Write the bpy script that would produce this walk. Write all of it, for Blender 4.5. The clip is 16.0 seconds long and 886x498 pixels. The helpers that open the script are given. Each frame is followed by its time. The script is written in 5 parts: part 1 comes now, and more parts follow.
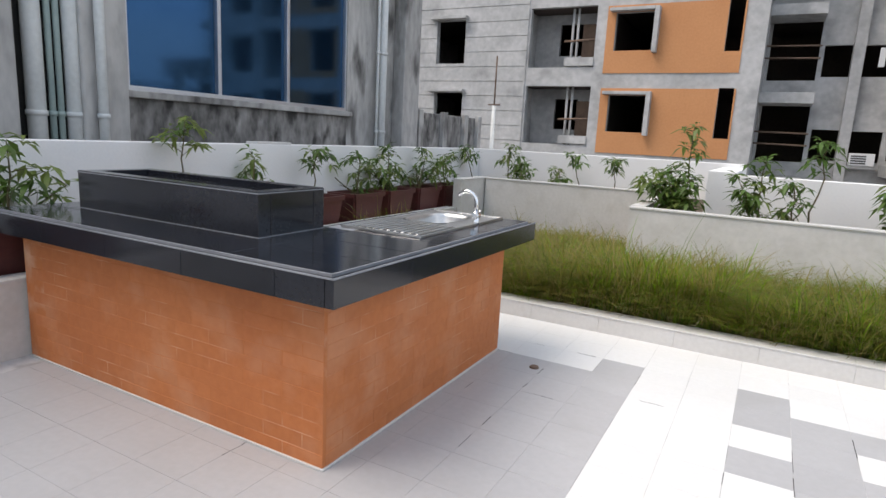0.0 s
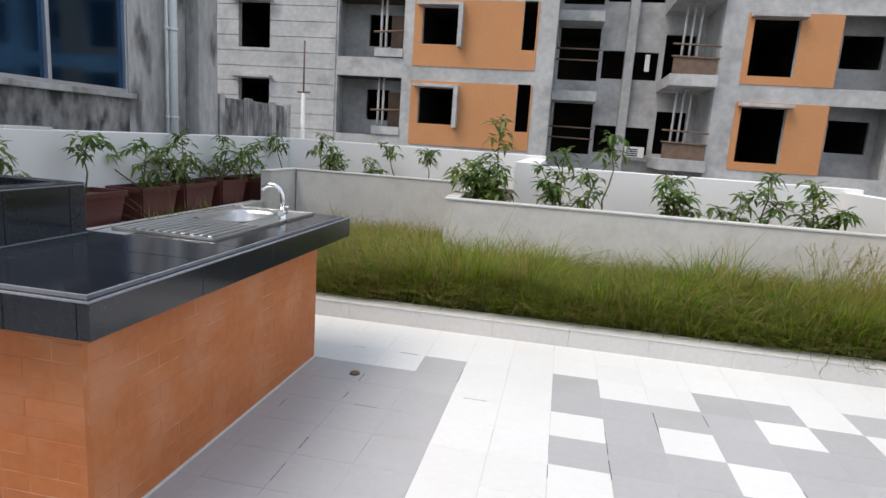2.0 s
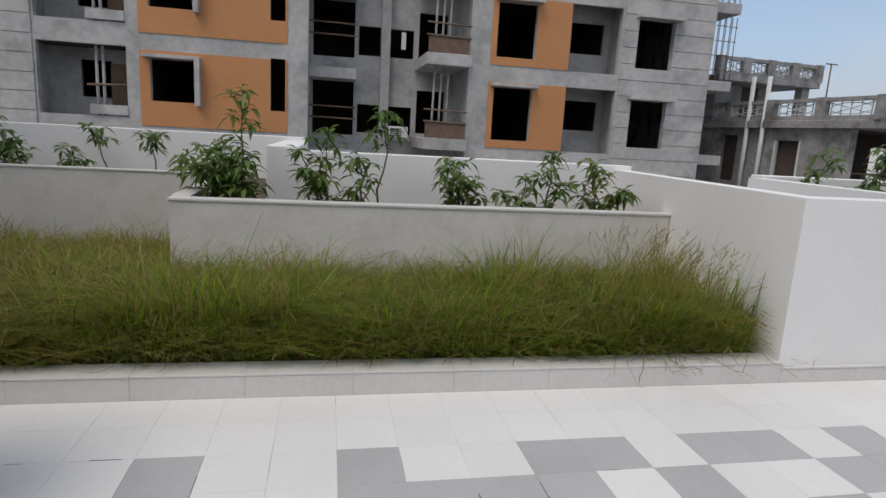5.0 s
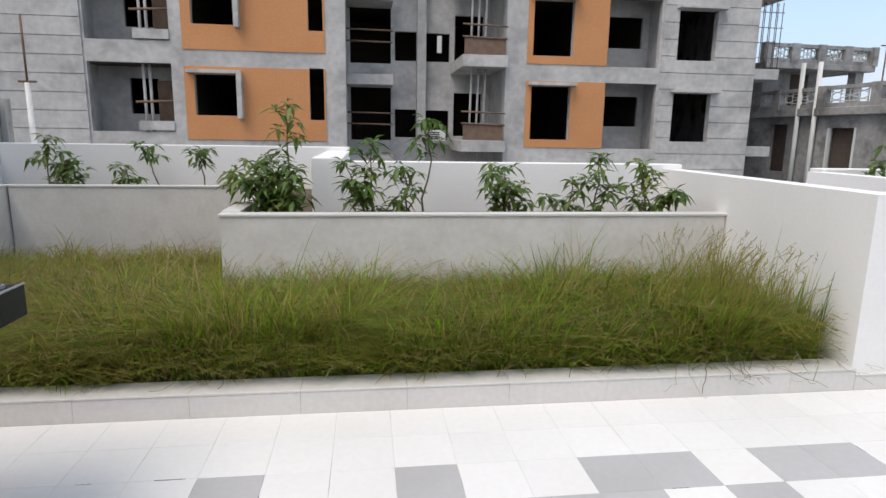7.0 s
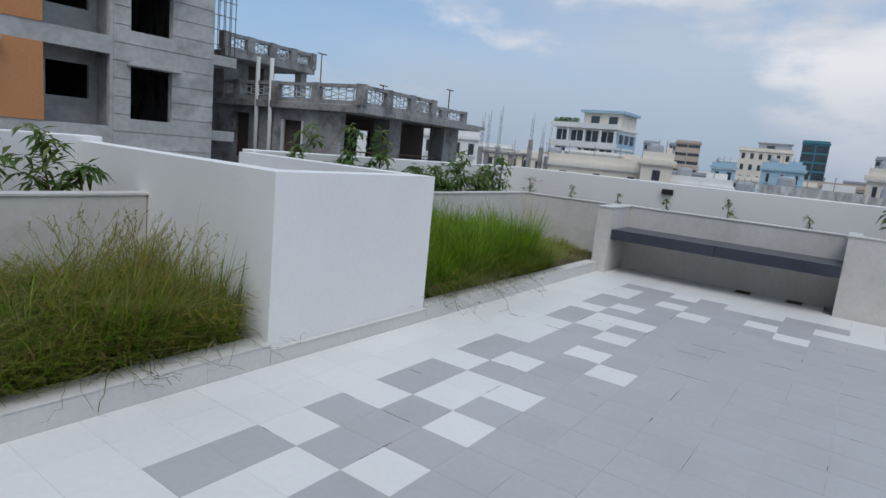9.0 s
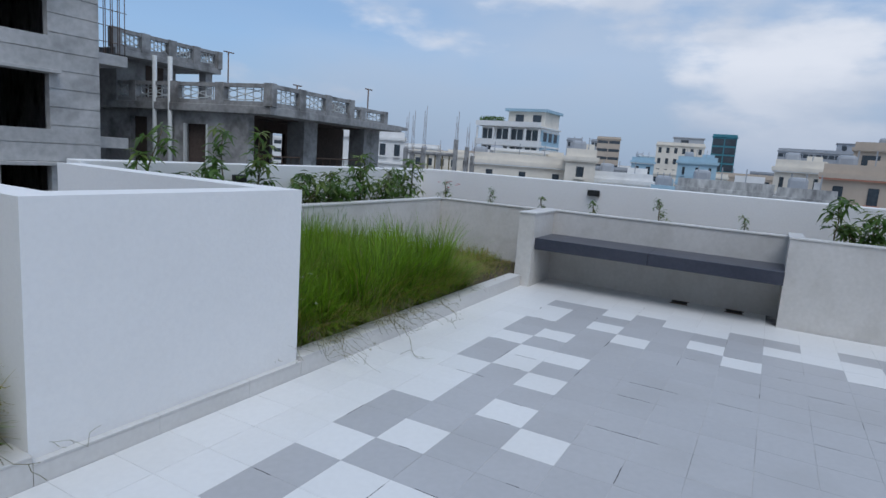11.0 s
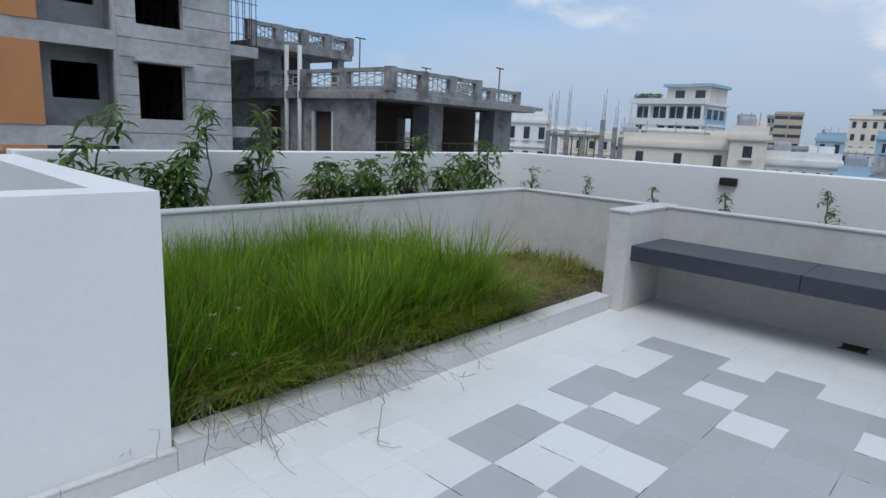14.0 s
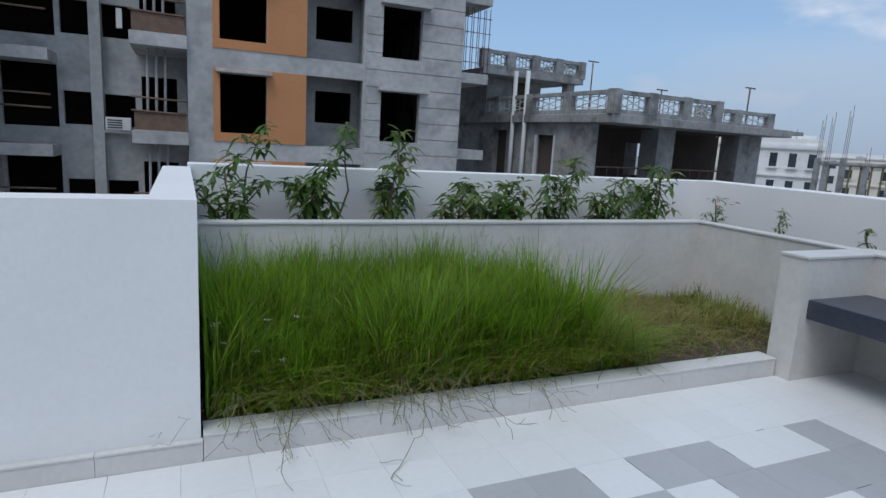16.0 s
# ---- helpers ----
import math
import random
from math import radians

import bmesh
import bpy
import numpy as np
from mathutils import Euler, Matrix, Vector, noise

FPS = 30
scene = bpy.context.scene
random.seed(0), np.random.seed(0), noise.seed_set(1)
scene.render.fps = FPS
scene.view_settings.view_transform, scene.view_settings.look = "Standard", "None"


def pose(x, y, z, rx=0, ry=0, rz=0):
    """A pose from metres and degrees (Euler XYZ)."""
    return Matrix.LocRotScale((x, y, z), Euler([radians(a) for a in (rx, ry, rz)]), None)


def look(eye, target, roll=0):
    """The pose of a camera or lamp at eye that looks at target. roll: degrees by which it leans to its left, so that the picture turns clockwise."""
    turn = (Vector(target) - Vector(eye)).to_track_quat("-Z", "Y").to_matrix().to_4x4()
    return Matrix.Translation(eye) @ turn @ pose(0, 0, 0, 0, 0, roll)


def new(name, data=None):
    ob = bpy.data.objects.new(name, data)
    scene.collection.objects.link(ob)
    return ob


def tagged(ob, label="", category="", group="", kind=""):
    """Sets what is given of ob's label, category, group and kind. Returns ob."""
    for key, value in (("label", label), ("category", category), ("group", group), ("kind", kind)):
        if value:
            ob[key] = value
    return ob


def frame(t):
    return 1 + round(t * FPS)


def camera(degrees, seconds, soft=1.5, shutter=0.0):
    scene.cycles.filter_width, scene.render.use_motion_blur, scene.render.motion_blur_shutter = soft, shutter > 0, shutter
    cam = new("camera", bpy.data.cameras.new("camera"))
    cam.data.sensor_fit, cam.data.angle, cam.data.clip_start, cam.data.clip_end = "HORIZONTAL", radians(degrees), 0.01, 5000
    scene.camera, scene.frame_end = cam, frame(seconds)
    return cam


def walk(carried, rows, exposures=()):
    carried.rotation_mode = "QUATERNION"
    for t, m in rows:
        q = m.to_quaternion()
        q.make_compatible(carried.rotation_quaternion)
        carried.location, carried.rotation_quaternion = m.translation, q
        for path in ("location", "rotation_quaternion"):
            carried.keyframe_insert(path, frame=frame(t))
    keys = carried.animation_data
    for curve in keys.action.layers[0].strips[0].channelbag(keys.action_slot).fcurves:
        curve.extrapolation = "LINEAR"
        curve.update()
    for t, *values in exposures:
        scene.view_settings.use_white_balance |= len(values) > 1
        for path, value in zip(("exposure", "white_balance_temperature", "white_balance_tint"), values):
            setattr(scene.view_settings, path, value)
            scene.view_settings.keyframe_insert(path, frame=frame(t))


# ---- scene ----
cam = camera(73.5, 16.0)
SKY_STRENGTH, SUN_STRENGTH = 0.11, 1.45
EXPOSURES = [(0, 0.97, 7300, 15), (1.5, 0.92, 7250, 14), (2.0, 0.86, 7200, 14), (2.5, 0.8, 7200, 14), (3.0, 0.44, 7100, 14), (4.0, 0.18, 7250, 15), (6.5, 0.56, 7250, 15), (7.0, 0.78, 7250, 15), (7.5, 0.22, 7050, 14), (8.0, 0.07, 6950, 13), (8.5, 0.04, 6750, 12), (9.0, 0.02, 6400, 11), (11.5, -0.04, 5950, 11), (12.5, 0.02, 6100, 11), (14.0, 0.12, 6200, 11), (14.5, 0.0, 6100, 11), (15.0, -0.03, 6050, 10), (15.5, 0.24, 6500, 12), (16, 0.02, 6100, 10)]
PATH = [
    (0, (0.917, -4.245, 1.546), (-0.022, -2.519, 1.175), 3.0),
    (0.5, (0.909, -4.231, 1.547), (0.03, -2.474, 1.174), 3.1),
    (1, (0.879, -4.199, 1.545), (0.221, -2.347, 1.179), 3.6),
    (1.5, (0.866, -4.134, 1.532), (0.427, -2.217, 1.171), 3.8),
    (2, (0.829, -3.947, 1.533), (0.459, -2.015, 1.168), 3.9),
    (2.5, (0.816, -3.688, 1.526), (0.608, -1.732, 1.167), 4.0),
    (3, (0.794, -3.414, 1.516), (0.87, -1.447, 1.161), 4.3),
    (3.5, (0.786, -3.189, 1.511), (1.07, -1.24, 1.164), 4.3),
    (4, (0.838, -2.946, 1.505), (1.206, -1.014, 1.142), 3.9),
    (6.5, (0.799, -2.576, 1.555), (1.139, -0.644, 1.166), 1.6),
    (7, (0.78, -2.584, 1.563), (1.033, -0.637, 1.183), 0.9),
    (7.5, (0.817, -2.51, 1.561), (1.275, -0.6, 1.185), 1.4),
    (8, (0.977, -2.42, 1.52), (2.027, -0.757, 1.159), 4.1),
    (8.5, (1.236, -2.367, 1.507), (2.674, -1.02, 1.163), 5.2),
    (9, (1.472, -2.337, 1.487), (3.085, -1.203, 1.152), 5.6),
    (11.5, (2.917, -1.921, 1.536), (4.658, -0.992, 1.208), 4.1),
    (12, (3.236, -1.891, 1.534), (4.979, -0.976, 1.179), 3.8),
    (12.5, (3.572, -1.866, 1.526), (5.314, -0.95, 1.169), 3.6),
    (13, (3.948, -1.817, 1.534), (5.677, -0.88, 1.172), 3.4),
    (13.5, (4.227, -1.832, 1.544), (5.842, -0.711, 1.173), 2.9),
    (14, (4.534, -1.846, 1.541), (5.965, -0.506, 1.146), 2.7),
    (14.5, (4.858, -1.82, 1.544), (6.131, -0.329, 1.148), 3.0),
    (15, (5.11, -1.898, 1.563), (6.123, -0.218, 1.171), 3.0),
    (15.5, (5.343, -2.034, 1.559), (6.169, -0.252, 1.184), 3.0),
    (16, (5.437, -2.198, 1.562), (6.235, -0.399, 1.204), 3.3),
]
walk(cam, [(t, look(e, g, r)) for t, e, g, r in PATH], EXPOSURES)

# ---- world and sun ----
world = bpy.data.worlds.new("sky")
scene.world = world
world.use_nodes = True
wn, wl = world.node_tree.nodes, world.node_tree.links
wn.clear()
SUN_ELEV, SUN_AZ = radians(60), radians(230)
sky = wn.new("ShaderNodeTexSky")
sky.sky_type, sky.sun_disc = "NISHITA", False
sky.sun_elevation, sky.sun_rotation = SUN_ELEV, SUN_AZ
sky.air_density, sky.dust_density, sky.ozone_density = 1.0, 0.4, 2.0
wc = wn.new("ShaderNodeTexCoord")
wsep = wn.new("ShaderNodeSeparateXYZ")
wl.new(wc.outputs["Generated"], wsep.inputs[0])
# soft cumulus over a pale blue sky, hazier towards the horizon
wmap = wn.new("ShaderNodeMapping")
wmap.inputs["Scale"].default_value, wmap.inputs["Location"].default_value = (1.0, 1.0, 2.6), (3.1, 0.4, 1.7)
wl.new(wc.outputs["Generated"], wmap.inputs[0])
def sky_noise(scale, detail, rough):
    t = wn.new("ShaderNodeTexNoise")
    t.inputs["Scale"].default_value, t.inputs["Detail"].default_value, t.inputs["Roughness"].default_value = scale, detail, rough
    wl.new(wmap.outputs[0], t.inputs["Vector"])
    return t
def sky_mix(factor, a, b):
    m = wn.new("ShaderNodeMix"); m.data_type = "RGBA"
    for socket, v in ((m.inputs["Factor"], factor), (m.inputs["A"], a), (m.inputs["B"], b)):
        if isinstance(v, (float, tuple)):
            socket.default_value = v
        else:
            wl.new(v, socket)
    return m.outputs["Result"]
def sky_range(src, lo, hi, top=1.0):
    r = wn.new("ShaderNodeMapRange"); r.interpolation_type = "SMOOTHSTEP"
    r.inputs[1].default_value, r.inputs[2].default_value, r.inputs[4].default_value = lo, hi, top
    wl.new(src, r.inputs[0])
    return r.outputs[0]
veil = sky_mix(0.6, sky.outputs[0], (3.0, 4.5, 6.5, 1.0))
broad = sky_range(sky_noise(1.1, 5.0, 0.5).outputs[0], 0.44, 0.68, 0.75)
veil = sky_mix(broad, veil, (4.5, 5.1, 5.9, 1.0))
puffs = sky_range(sky_noise(1.9, 9.0, 0.5).outputs[0], 0.485, 0.56, 0.95)
tops = sky_mix(sky_range(sky_noise(3.0, 6.0, 0.55).outputs[0], 0.38, 0.64), (5.2, 5.6, 6.2, 1.0), (7.2, 7.25, 7.4, 1.0))
cloudy = sky_mix(puffs, veil, tops)
haze = wn.new("ShaderNodeMapRange")
haze.inputs[1].default_value, haze.inputs[2].default_value, haze.inputs[3].default_value, haze.inputs[4].default_value = -0.02, 0.16, 0.9, 0.0
wl.new(wsep.outputs[2], haze.inputs[0])
cloudy = sky_mix(haze.outputs[0], cloudy, (2.7, 3.4, 4.4, 1.0))
wbg = wn.new("ShaderNodeBackground"); wbg.inputs["Strength"].default_value = SKY_STRENGTH
wl.new(cloudy, wbg.inputs["Color"])
wout = wn.new("ShaderNodeOutputWorld"); wl.new(wbg.outputs[0], wout.inputs["Surface"])
sun = new("sun", bpy.data.lights.new("sun", "SUN"))
sun.data.energy, sun.data.angle, sun.data.color = SUN_STRENGTH, radians(35), (1.0, 0.97, 0.93)
sun.matrix_world = look((0, 0, 30), (-30 * math.cos(SUN_ELEV) * math.sin(SUN_AZ), -30 * math.cos(SUN_ELEV) * math.cos(SUN_AZ), 30 - 30 * math.sin(SUN_ELEV)))


# ---- materials ----
def material(name, a, b, rough=0.7, big=1.2, small=14.0, metal=0.0, bump=0.15, vary=0.0, stains=None, streak=1.0, island=0.0):
    """Two colours mixed by a coarse and a fine noise, fine relief, optional stains (colour, amount) and per-piece change."""
    m = bpy.data.materials.new(name)
    m.use_nodes = True
    n, l = m.node_tree.nodes, m.node_tree.links
    bsdf = n["Principled BSDF"]
    geo = n.new("ShaderNodeNewGeometry")
    mapping = n.new("ShaderNodeMapping")
    mapping.inputs["Scale"].default_value = (1, 1, 1 / streak)
    l.new(geo.outputs["Position"], mapping.inputs[0])
    def noise_node(scale, detail):
        t = n.new("ShaderNodeTexNoise")
        t.inputs["Scale"].default_value, t.inputs["Detail"].default_value = scale, detail
        l.new(mapping.outputs[0], t.inputs["Vector"])
        return t
    coarse, fine = noise_node(big, 4), noise_node(small, 6)
    add = n.new("ShaderNodeMath"); add.operation = "MULTIPLY_ADD"
    add.inputs[1].default_value = 0.45
    l.new(fine.outputs[0], add.inputs[0])
    half = n.new("ShaderNodeMath"); half.operation = "MULTIPLY"; half.inputs[1].default_value = 0.55
    l.new(coarse.outputs[0], half.inputs[0]); l.new(half.outputs[0], add.inputs[2])
    ramp = n.new("ShaderNodeMapRange")
    ramp.inputs[1].default_value, ramp.inputs[2].default_value = 0.36, 0.64
    l.new(add.outputs[0], ramp.inputs[0])
    mix = n.new("ShaderNodeMix"); mix.data_type = "RGBA"
    mix.inputs["A"].default_value, mix.inputs["B"].default_value = (*a, 1), (*b, 1)
    l.new(ramp.outputs[0], mix.inputs["Factor"])
    colour = mix.outputs["Result"]
    if stains:
        sc, amount = stains
        sn = noise_node(big * 2.3, 8)
        sr = n.new("ShaderNodeMapRange")
        sr.inputs[1].default_value, sr.inputs[2].default_value, sr.inputs[4].default_value = 0.5, 0.68, amount
        l.new(sn.outputs[0], sr.inputs[0])
        sm = n.new("ShaderNodeMix"); sm.data_type = "RGBA"
        sm.inputs["B"].default_value = (*sc, 1)
        l.new(sr.outputs[0], sm.inputs["Factor"]); l.new(colour, sm.inputs["A"])
        colour = sm.outputs["Result"]
    if vary or island:
        src = n.new("ShaderNodeObjectInfo").outputs["Random"] if vary else geo.outputs["Random Per Island"]
        vr = n.new("ShaderNodeMapRange")
        vr.inputs[3].default_value, vr.inputs[4].default_value = 1 - (vary or island), 1 + (vary or island)
        l.new(src, vr.inputs[0])
        hsv = n.new("ShaderNodeHueSaturation")
        l.new(vr.outputs[0], hsv.inputs["Value"]); l.new(colour, hsv.inputs["Color"])
        colour = hsv.outputs[0]
    l.new(colour, bsdf.inputs["Base Color"])
    rr = n.new("ShaderNodeMapRange")
    rr.inputs[3].default_value, rr.inputs[4].default_value = max(0.02, rough - 0.08), min(1, rough + 0.08)
    l.new(coarse.outputs[0], rr.inputs[0]); l.new(rr.outputs[0], bsdf.inputs["Roughness"])
    bsdf.inputs["Metallic"].default_value = metal
    if bump:
        bn = n.new("ShaderNodeBump")
        bn.inputs["Strength"].default_value, bn.inputs["Distance"].default_value = bump, 0.01
        l.new(fine.outputs[0], bn.inputs["Height"]); l.new(bn.outputs[0], bsdf.inputs["Normal"])
    return m


M_WHITE = material("white_painted_plaster", (0.755, 0.755, 0.75), (0.80, 0.80, 0.79), 0.75, 0.9, 40, bump=0.12, stains=((0.72, 0.72, 0.70), 0.25))
M_PLANTER = material("light_stone_tile", (0.55, 0.535, 0.505), (0.64, 0.62, 0.59), 0.5, 1.6, 25, bump=0.08, stains=((0.46, 0.44, 0.40), 0.4))
M_COPING = material("pale_coping_tile", (0.56, 0.55, 0.53), (0.64, 0.63, 0.61), 0.45, 1.6, 30, bump=0.06)
M_TILE_W = material("white_floor_tile", (0.685, 0.685, 0.67), (0.735, 0.735, 0.72), 0.42, 0.7, 26, bump=0.05, vary=0.025, stains=((0.66, 0.65, 0.62), 0.3))
M_TILE_G = material("grey_floor_tile", (0.40, 0.40, 0.405), (0.44, 0.44, 0.445), 0.42, 0.7, 26, bump=0.05, vary=0.03, stains=((0.36, 0.355, 0.35), 0.4))
M_GROUT = material("grey_grout", (0.46, 0.455, 0.45), (0.66, 0.655, 0.64), 0.9, 1.1, 7, stains=((0.05, 0.048, 0.045), 1.0))
M_BRICK = material("orange_painted_brick", (0.45, 0.135, 0.04), (0.53, 0.175, 0.055), 0.7, 1.3, 22, bump=0.3, vary=0.045, stains=((0.60, 0.30, 0.17), 0.4))
M_MORTAR = material("orange_mortar", (0.46, 0.145, 0.045), (0.53, 0.18, 0.06), 0.9, 1.5, 12, stains=((0.74, 0.54, 0.40), 0.45))
M_BLACK = material("black_granite_tile", (0.012, 0.013, 0.017), (0.022, 0.024, 0.031), 0.12, 1.5, 60, bump=0.02, vary=0.12)
M_JOINT = material("pale_joint", (0.20, 0.21, 0.23), (0.30, 0.31, 0.33), 0.6, 3, 40)
M_STEEL = material("brushed_steel", (0.56, 0.56, 0.55), (0.68, 0.68, 0.67), 0.32, 3, 80, metal=1.0, bump=0.02)
# darker copy of the steel, for the shade between the drainer ribs
M_GROOVE = material("shaded_steel", (0.20, 0.20, 0.20), (0.28, 0.28, 0.28), 0.4, 3, 60, metal=1.0, bump=0.0)
M_CHROME = material("chrome", (0.80, 0.80, 0.80), (0.88, 0.88, 0.88), 0.08, 3, 60, metal=1.0, bump=0.0)
M_CONCRETE = material("raw_grey_concrete", (0.36, 0.36, 0.352), (0.52, 0.515, 0.505), 0.9, 0.6, 5, bump=0.3, stains=((0.25, 0.25, 0.245), 0.6))
M_CONCRETE_D = material("weathered_concrete", (0.27, 0.265, 0.255), (0.52, 0.51, 0.49), 0.92, 1.1, 8, bump=0.4, stains=((0.05, 0.047, 0.044), 0.9), streak=2.6)
M_APRON = material("black_streaked_concrete", (0.07, 0.067, 0.064), (0.36, 0.35, 0.335), 0.92, 2.2, 9, bump=0.4, stains=((0.04, 0.038, 0.036), 0.95), streak=2.0)
M_CONCRETE_G = material("old_grey_concrete", (0.22, 0.22, 0.217), (0.37, 0.37, 0.365), 0.92, 0.7, 6, bump=0.35, stains=((0.09, 0.088, 0.085), 0.7))
# brick brown, darkened so that the unlit look of rooms is in the colour
M_ROOM = material("unlit_room_brown", (0.06, 0.043, 0.036), (0.10, 0.075, 0.062), 0.95, 0.8, 9)
M_ORANGE = material("orange_brick_cladding", (0.50, 0.22, 0.09), (0.57, 0.265, 0.115), 0.85, 0.8, 14, bump=0.3)
M_PIPE = material("white_plastic_pipe", (0.55, 0.57, 0.56), (0.66, 0.68, 0.67), 0.5, 1.5, 20, bump=0.03)
M_PIPE_G = material("grey_green_pipe", (0.24, 0.32, 0.31), (0.30, 0.38, 0.36), 0.5, 1.5, 20, bump=0.03)
M_ALU = material("aluminium_frame", (0.55, 0.56, 0.58), (0.64, 0.65, 0.67), 0.35, 2, 40, metal=0.8, bump=0.02)
M_RUST = material("rusty_steel", (0.11, 0.07, 0.05), (0.20, 0.13, 0.09), 0.8, 4, 40)
M_SOIL = material("dark_soil", (0.06, 0.045, 0.03), (0.13, 0.10, 0.07), 0.95, 3, 30, bump=0.8)
M_POT = material("maroon_plastic_pot", (0.075, 0.02, 0.018), (0.11, 0.03, 0.026), 0.45, 3, 30, bump=0.05)
M_LEAF = material("green_leaf", (0.06, 0.125, 0.024), (0.125, 0.215, 0.045), 0.45, 2, 12, bump=0.05, island=0.35)
M_LEAF_Y = material("young_green_leaf", (0.14, 0.20, 0.045), (0.20, 0.26, 0.07), 0.45, 2, 12, bump=0.05, island=0.3)
M_STEM = material("brown_green_stem", (0.09, 0.08, 0.035), (0.15, 0.12, 0.06), 0.8, 4, 30)
M_GRASS = material("green_grass", (0.11, 0.19, 0.012), (0.18, 0.27, 0.024), 0.6, 1.1, 9, bump=0.0, island=0.3)
M_GRASS_L = material("bright_green_grass", (0.15, 0.29, 0.008), (0.25, 0.42, 0.022), 0.6, 1.1, 9, bump=0.0, island=0.3)
M_GRASS_D = material("deep_green_grass", (0.06, 0.11, 0.012), (0.11, 0.17, 0.022), 0.6, 1.1, 9, bump=0.0, island=0.3)
M_STRAW = material("dry_straw_grass", (0.28, 0.225, 0.08), (0.40, 0.33, 0.15), 0.75, 1.5, 9, bump=0.0, island=0.3)
M_OLIVE = material("olive_seed_grass", (0.25, 0.225, 0.04), (0.34, 0.30, 0.07), 0.7, 1.5, 9, bump=0.0, island=0.3)
M_TRAIL = material("brown_green_stalk", (0.11, 0.11, 0.045), (0.20, 0.185, 0.09), 0.75, 2, 12, bump=0.0, island=0.3)
M_SLATE = material("dark_slate_seat", (0.032, 0.037, 0.056), (0.055, 0.06, 0.082), 0.32, 2, 30, bump=0.05)
M_BLACKPL = material("black_plastic", (0.012, 0.012, 0.012), (0.02, 0.02, 0.02), 0.4, 5, 50, bump=0.02)
M_CITY = material("far_ground", (0.17, 0.17, 0.165), (0.26, 0.25, 0.24), 0.95, 0.05, 0.6, bump=0.0)
# near-black for slots and joints, and for shade painted as dark sheets
M_DARK = material("dark_joint_and_shade", (0.02, 0.02, 0.02), (0.035, 0.033, 0.03), 0.9, 2, 10)


def thin_leaf(m, share):
    """Lets part of the daylight shine through thin blades and leaves."""
    n, l = m.node_tree.nodes, m.node_tree.links
    bsdf, end = n["Principled BSDF"], n["Material Output"]
    glow_through, mix = n.new("ShaderNodeBsdfTranslucent"), n.new("ShaderNodeMixShader")
    mix.inputs[0].default_value = share
    for link in bsdf.inputs["Base Color"].links:
        l.new(link.from_socket, glow_through.inputs["Color"])
    l.new(bsdf.outputs[0], mix.inputs[1]); l.new(glow_through.outputs[0], mix.inputs[2])
    l.new(mix.outputs[0], end.inputs["Surface"])


for leafy in (M_GRASS, M_GRASS_L, M_GRASS_D, M_STRAW, M_OLIVE, M_LEAF, M_LEAF_Y):
    thin_leaf(leafy, 0.48)


# ---- builders ----
def thing(name, at, label, category, group="", kind=""):
    ob = new(name)
    ob.location = at
    return tagged(ob, label, category, group, kind)


def origin_of(ob):
    v = Vector((0, 0, 0))
    while ob is not None:
        v += ob.location
        ob = ob.parent
    return v


def part(name, bm, mat, parent, label=""):
    """Links a bmesh, given in world metres, as one mesh under a thing or a part."""
    me = bpy.data.meshes.new(name)
    bm.transform(Matrix.Translation(-origin_of(parent)))
    bm.to_mesh(me)
    bm.free()
    me.materials.append(mat)
    ob = new(name, me)
    ob.parent = parent
    if label:
        ob["label"] = label
    return ob


def single(name, bm, mat, label, category="", group="", kind="structure"):
    """Links a bmesh as a top-level object of its own."""
    me = bpy.data.meshes.new(name)
    bm.to_mesh(me)
    bm.free()
    me.materials.append(mat)
    return tagged(new(name, me), label, category, group, kind)


def add_box(bm, x0, x1, y0, y1, z0, z1, bevel=0.0):
    res = bmesh.ops.create_cube(bm, size=1.0)
    vs = res["verts"]
    bmesh.ops.scale(bm, vec=(x1 - x0, y1 - y0, z1 - z0), verts=vs)
    bmesh.ops.translate(bm, vec=((x0 + x1) / 2, (y0 + y1) / 2, (z0 + z1) / 2), verts=vs)
    if bevel:
        es = list({e for v in vs for e in v.link_edges})
        bmesh.ops.bevel(bm, geom=es, offset=bevel, segments=2, affect="EDGES", profile=0.5)
    return bm


def box(x0, x1, y0, y1, z0, z1, bevel=0.0):
    return add_box(bmesh.new(), x0, x1, y0, y1, z0, z1, bevel)


def add_tube(bm, pts, r0, r1=None, sides=8):
    """A tapered round bar through the points."""
    r1 = r0 if r1 is None else r1
    rings, last = [], len(pts) - 1
    for k, p in enumerate(pts):
        p = Vector(p)
        d = (Vector(pts[min(k + 1, last)]) - Vector(pts[max(k - 1, 0)])).normalized()
        u = d.orthogonal().normalized()
        w = d.cross(u)
        if k:
            u = (prev - d * prev.dot(d)).normalized()
            w = d.cross(u)
        prev = u
        r = r0 + (r1 - r0) * k / max(last, 1)
        rings.append([bm.verts.new(p + (u * math.cos(a) + w * math.sin(a)) * r) for a in (2 * math.pi * q / sides for q in range(sides))])
    for a, b in zip(rings, rings[1:]):
        for q in range(sides):
            f = bm.faces.new((a[q], a[(q + 1) % sides], b[(q + 1) % sides], b[q]))
            f.smooth = True
    bm.faces.new(rings[0][::-1]); bm.faces.new(rings[-1])
    return bm


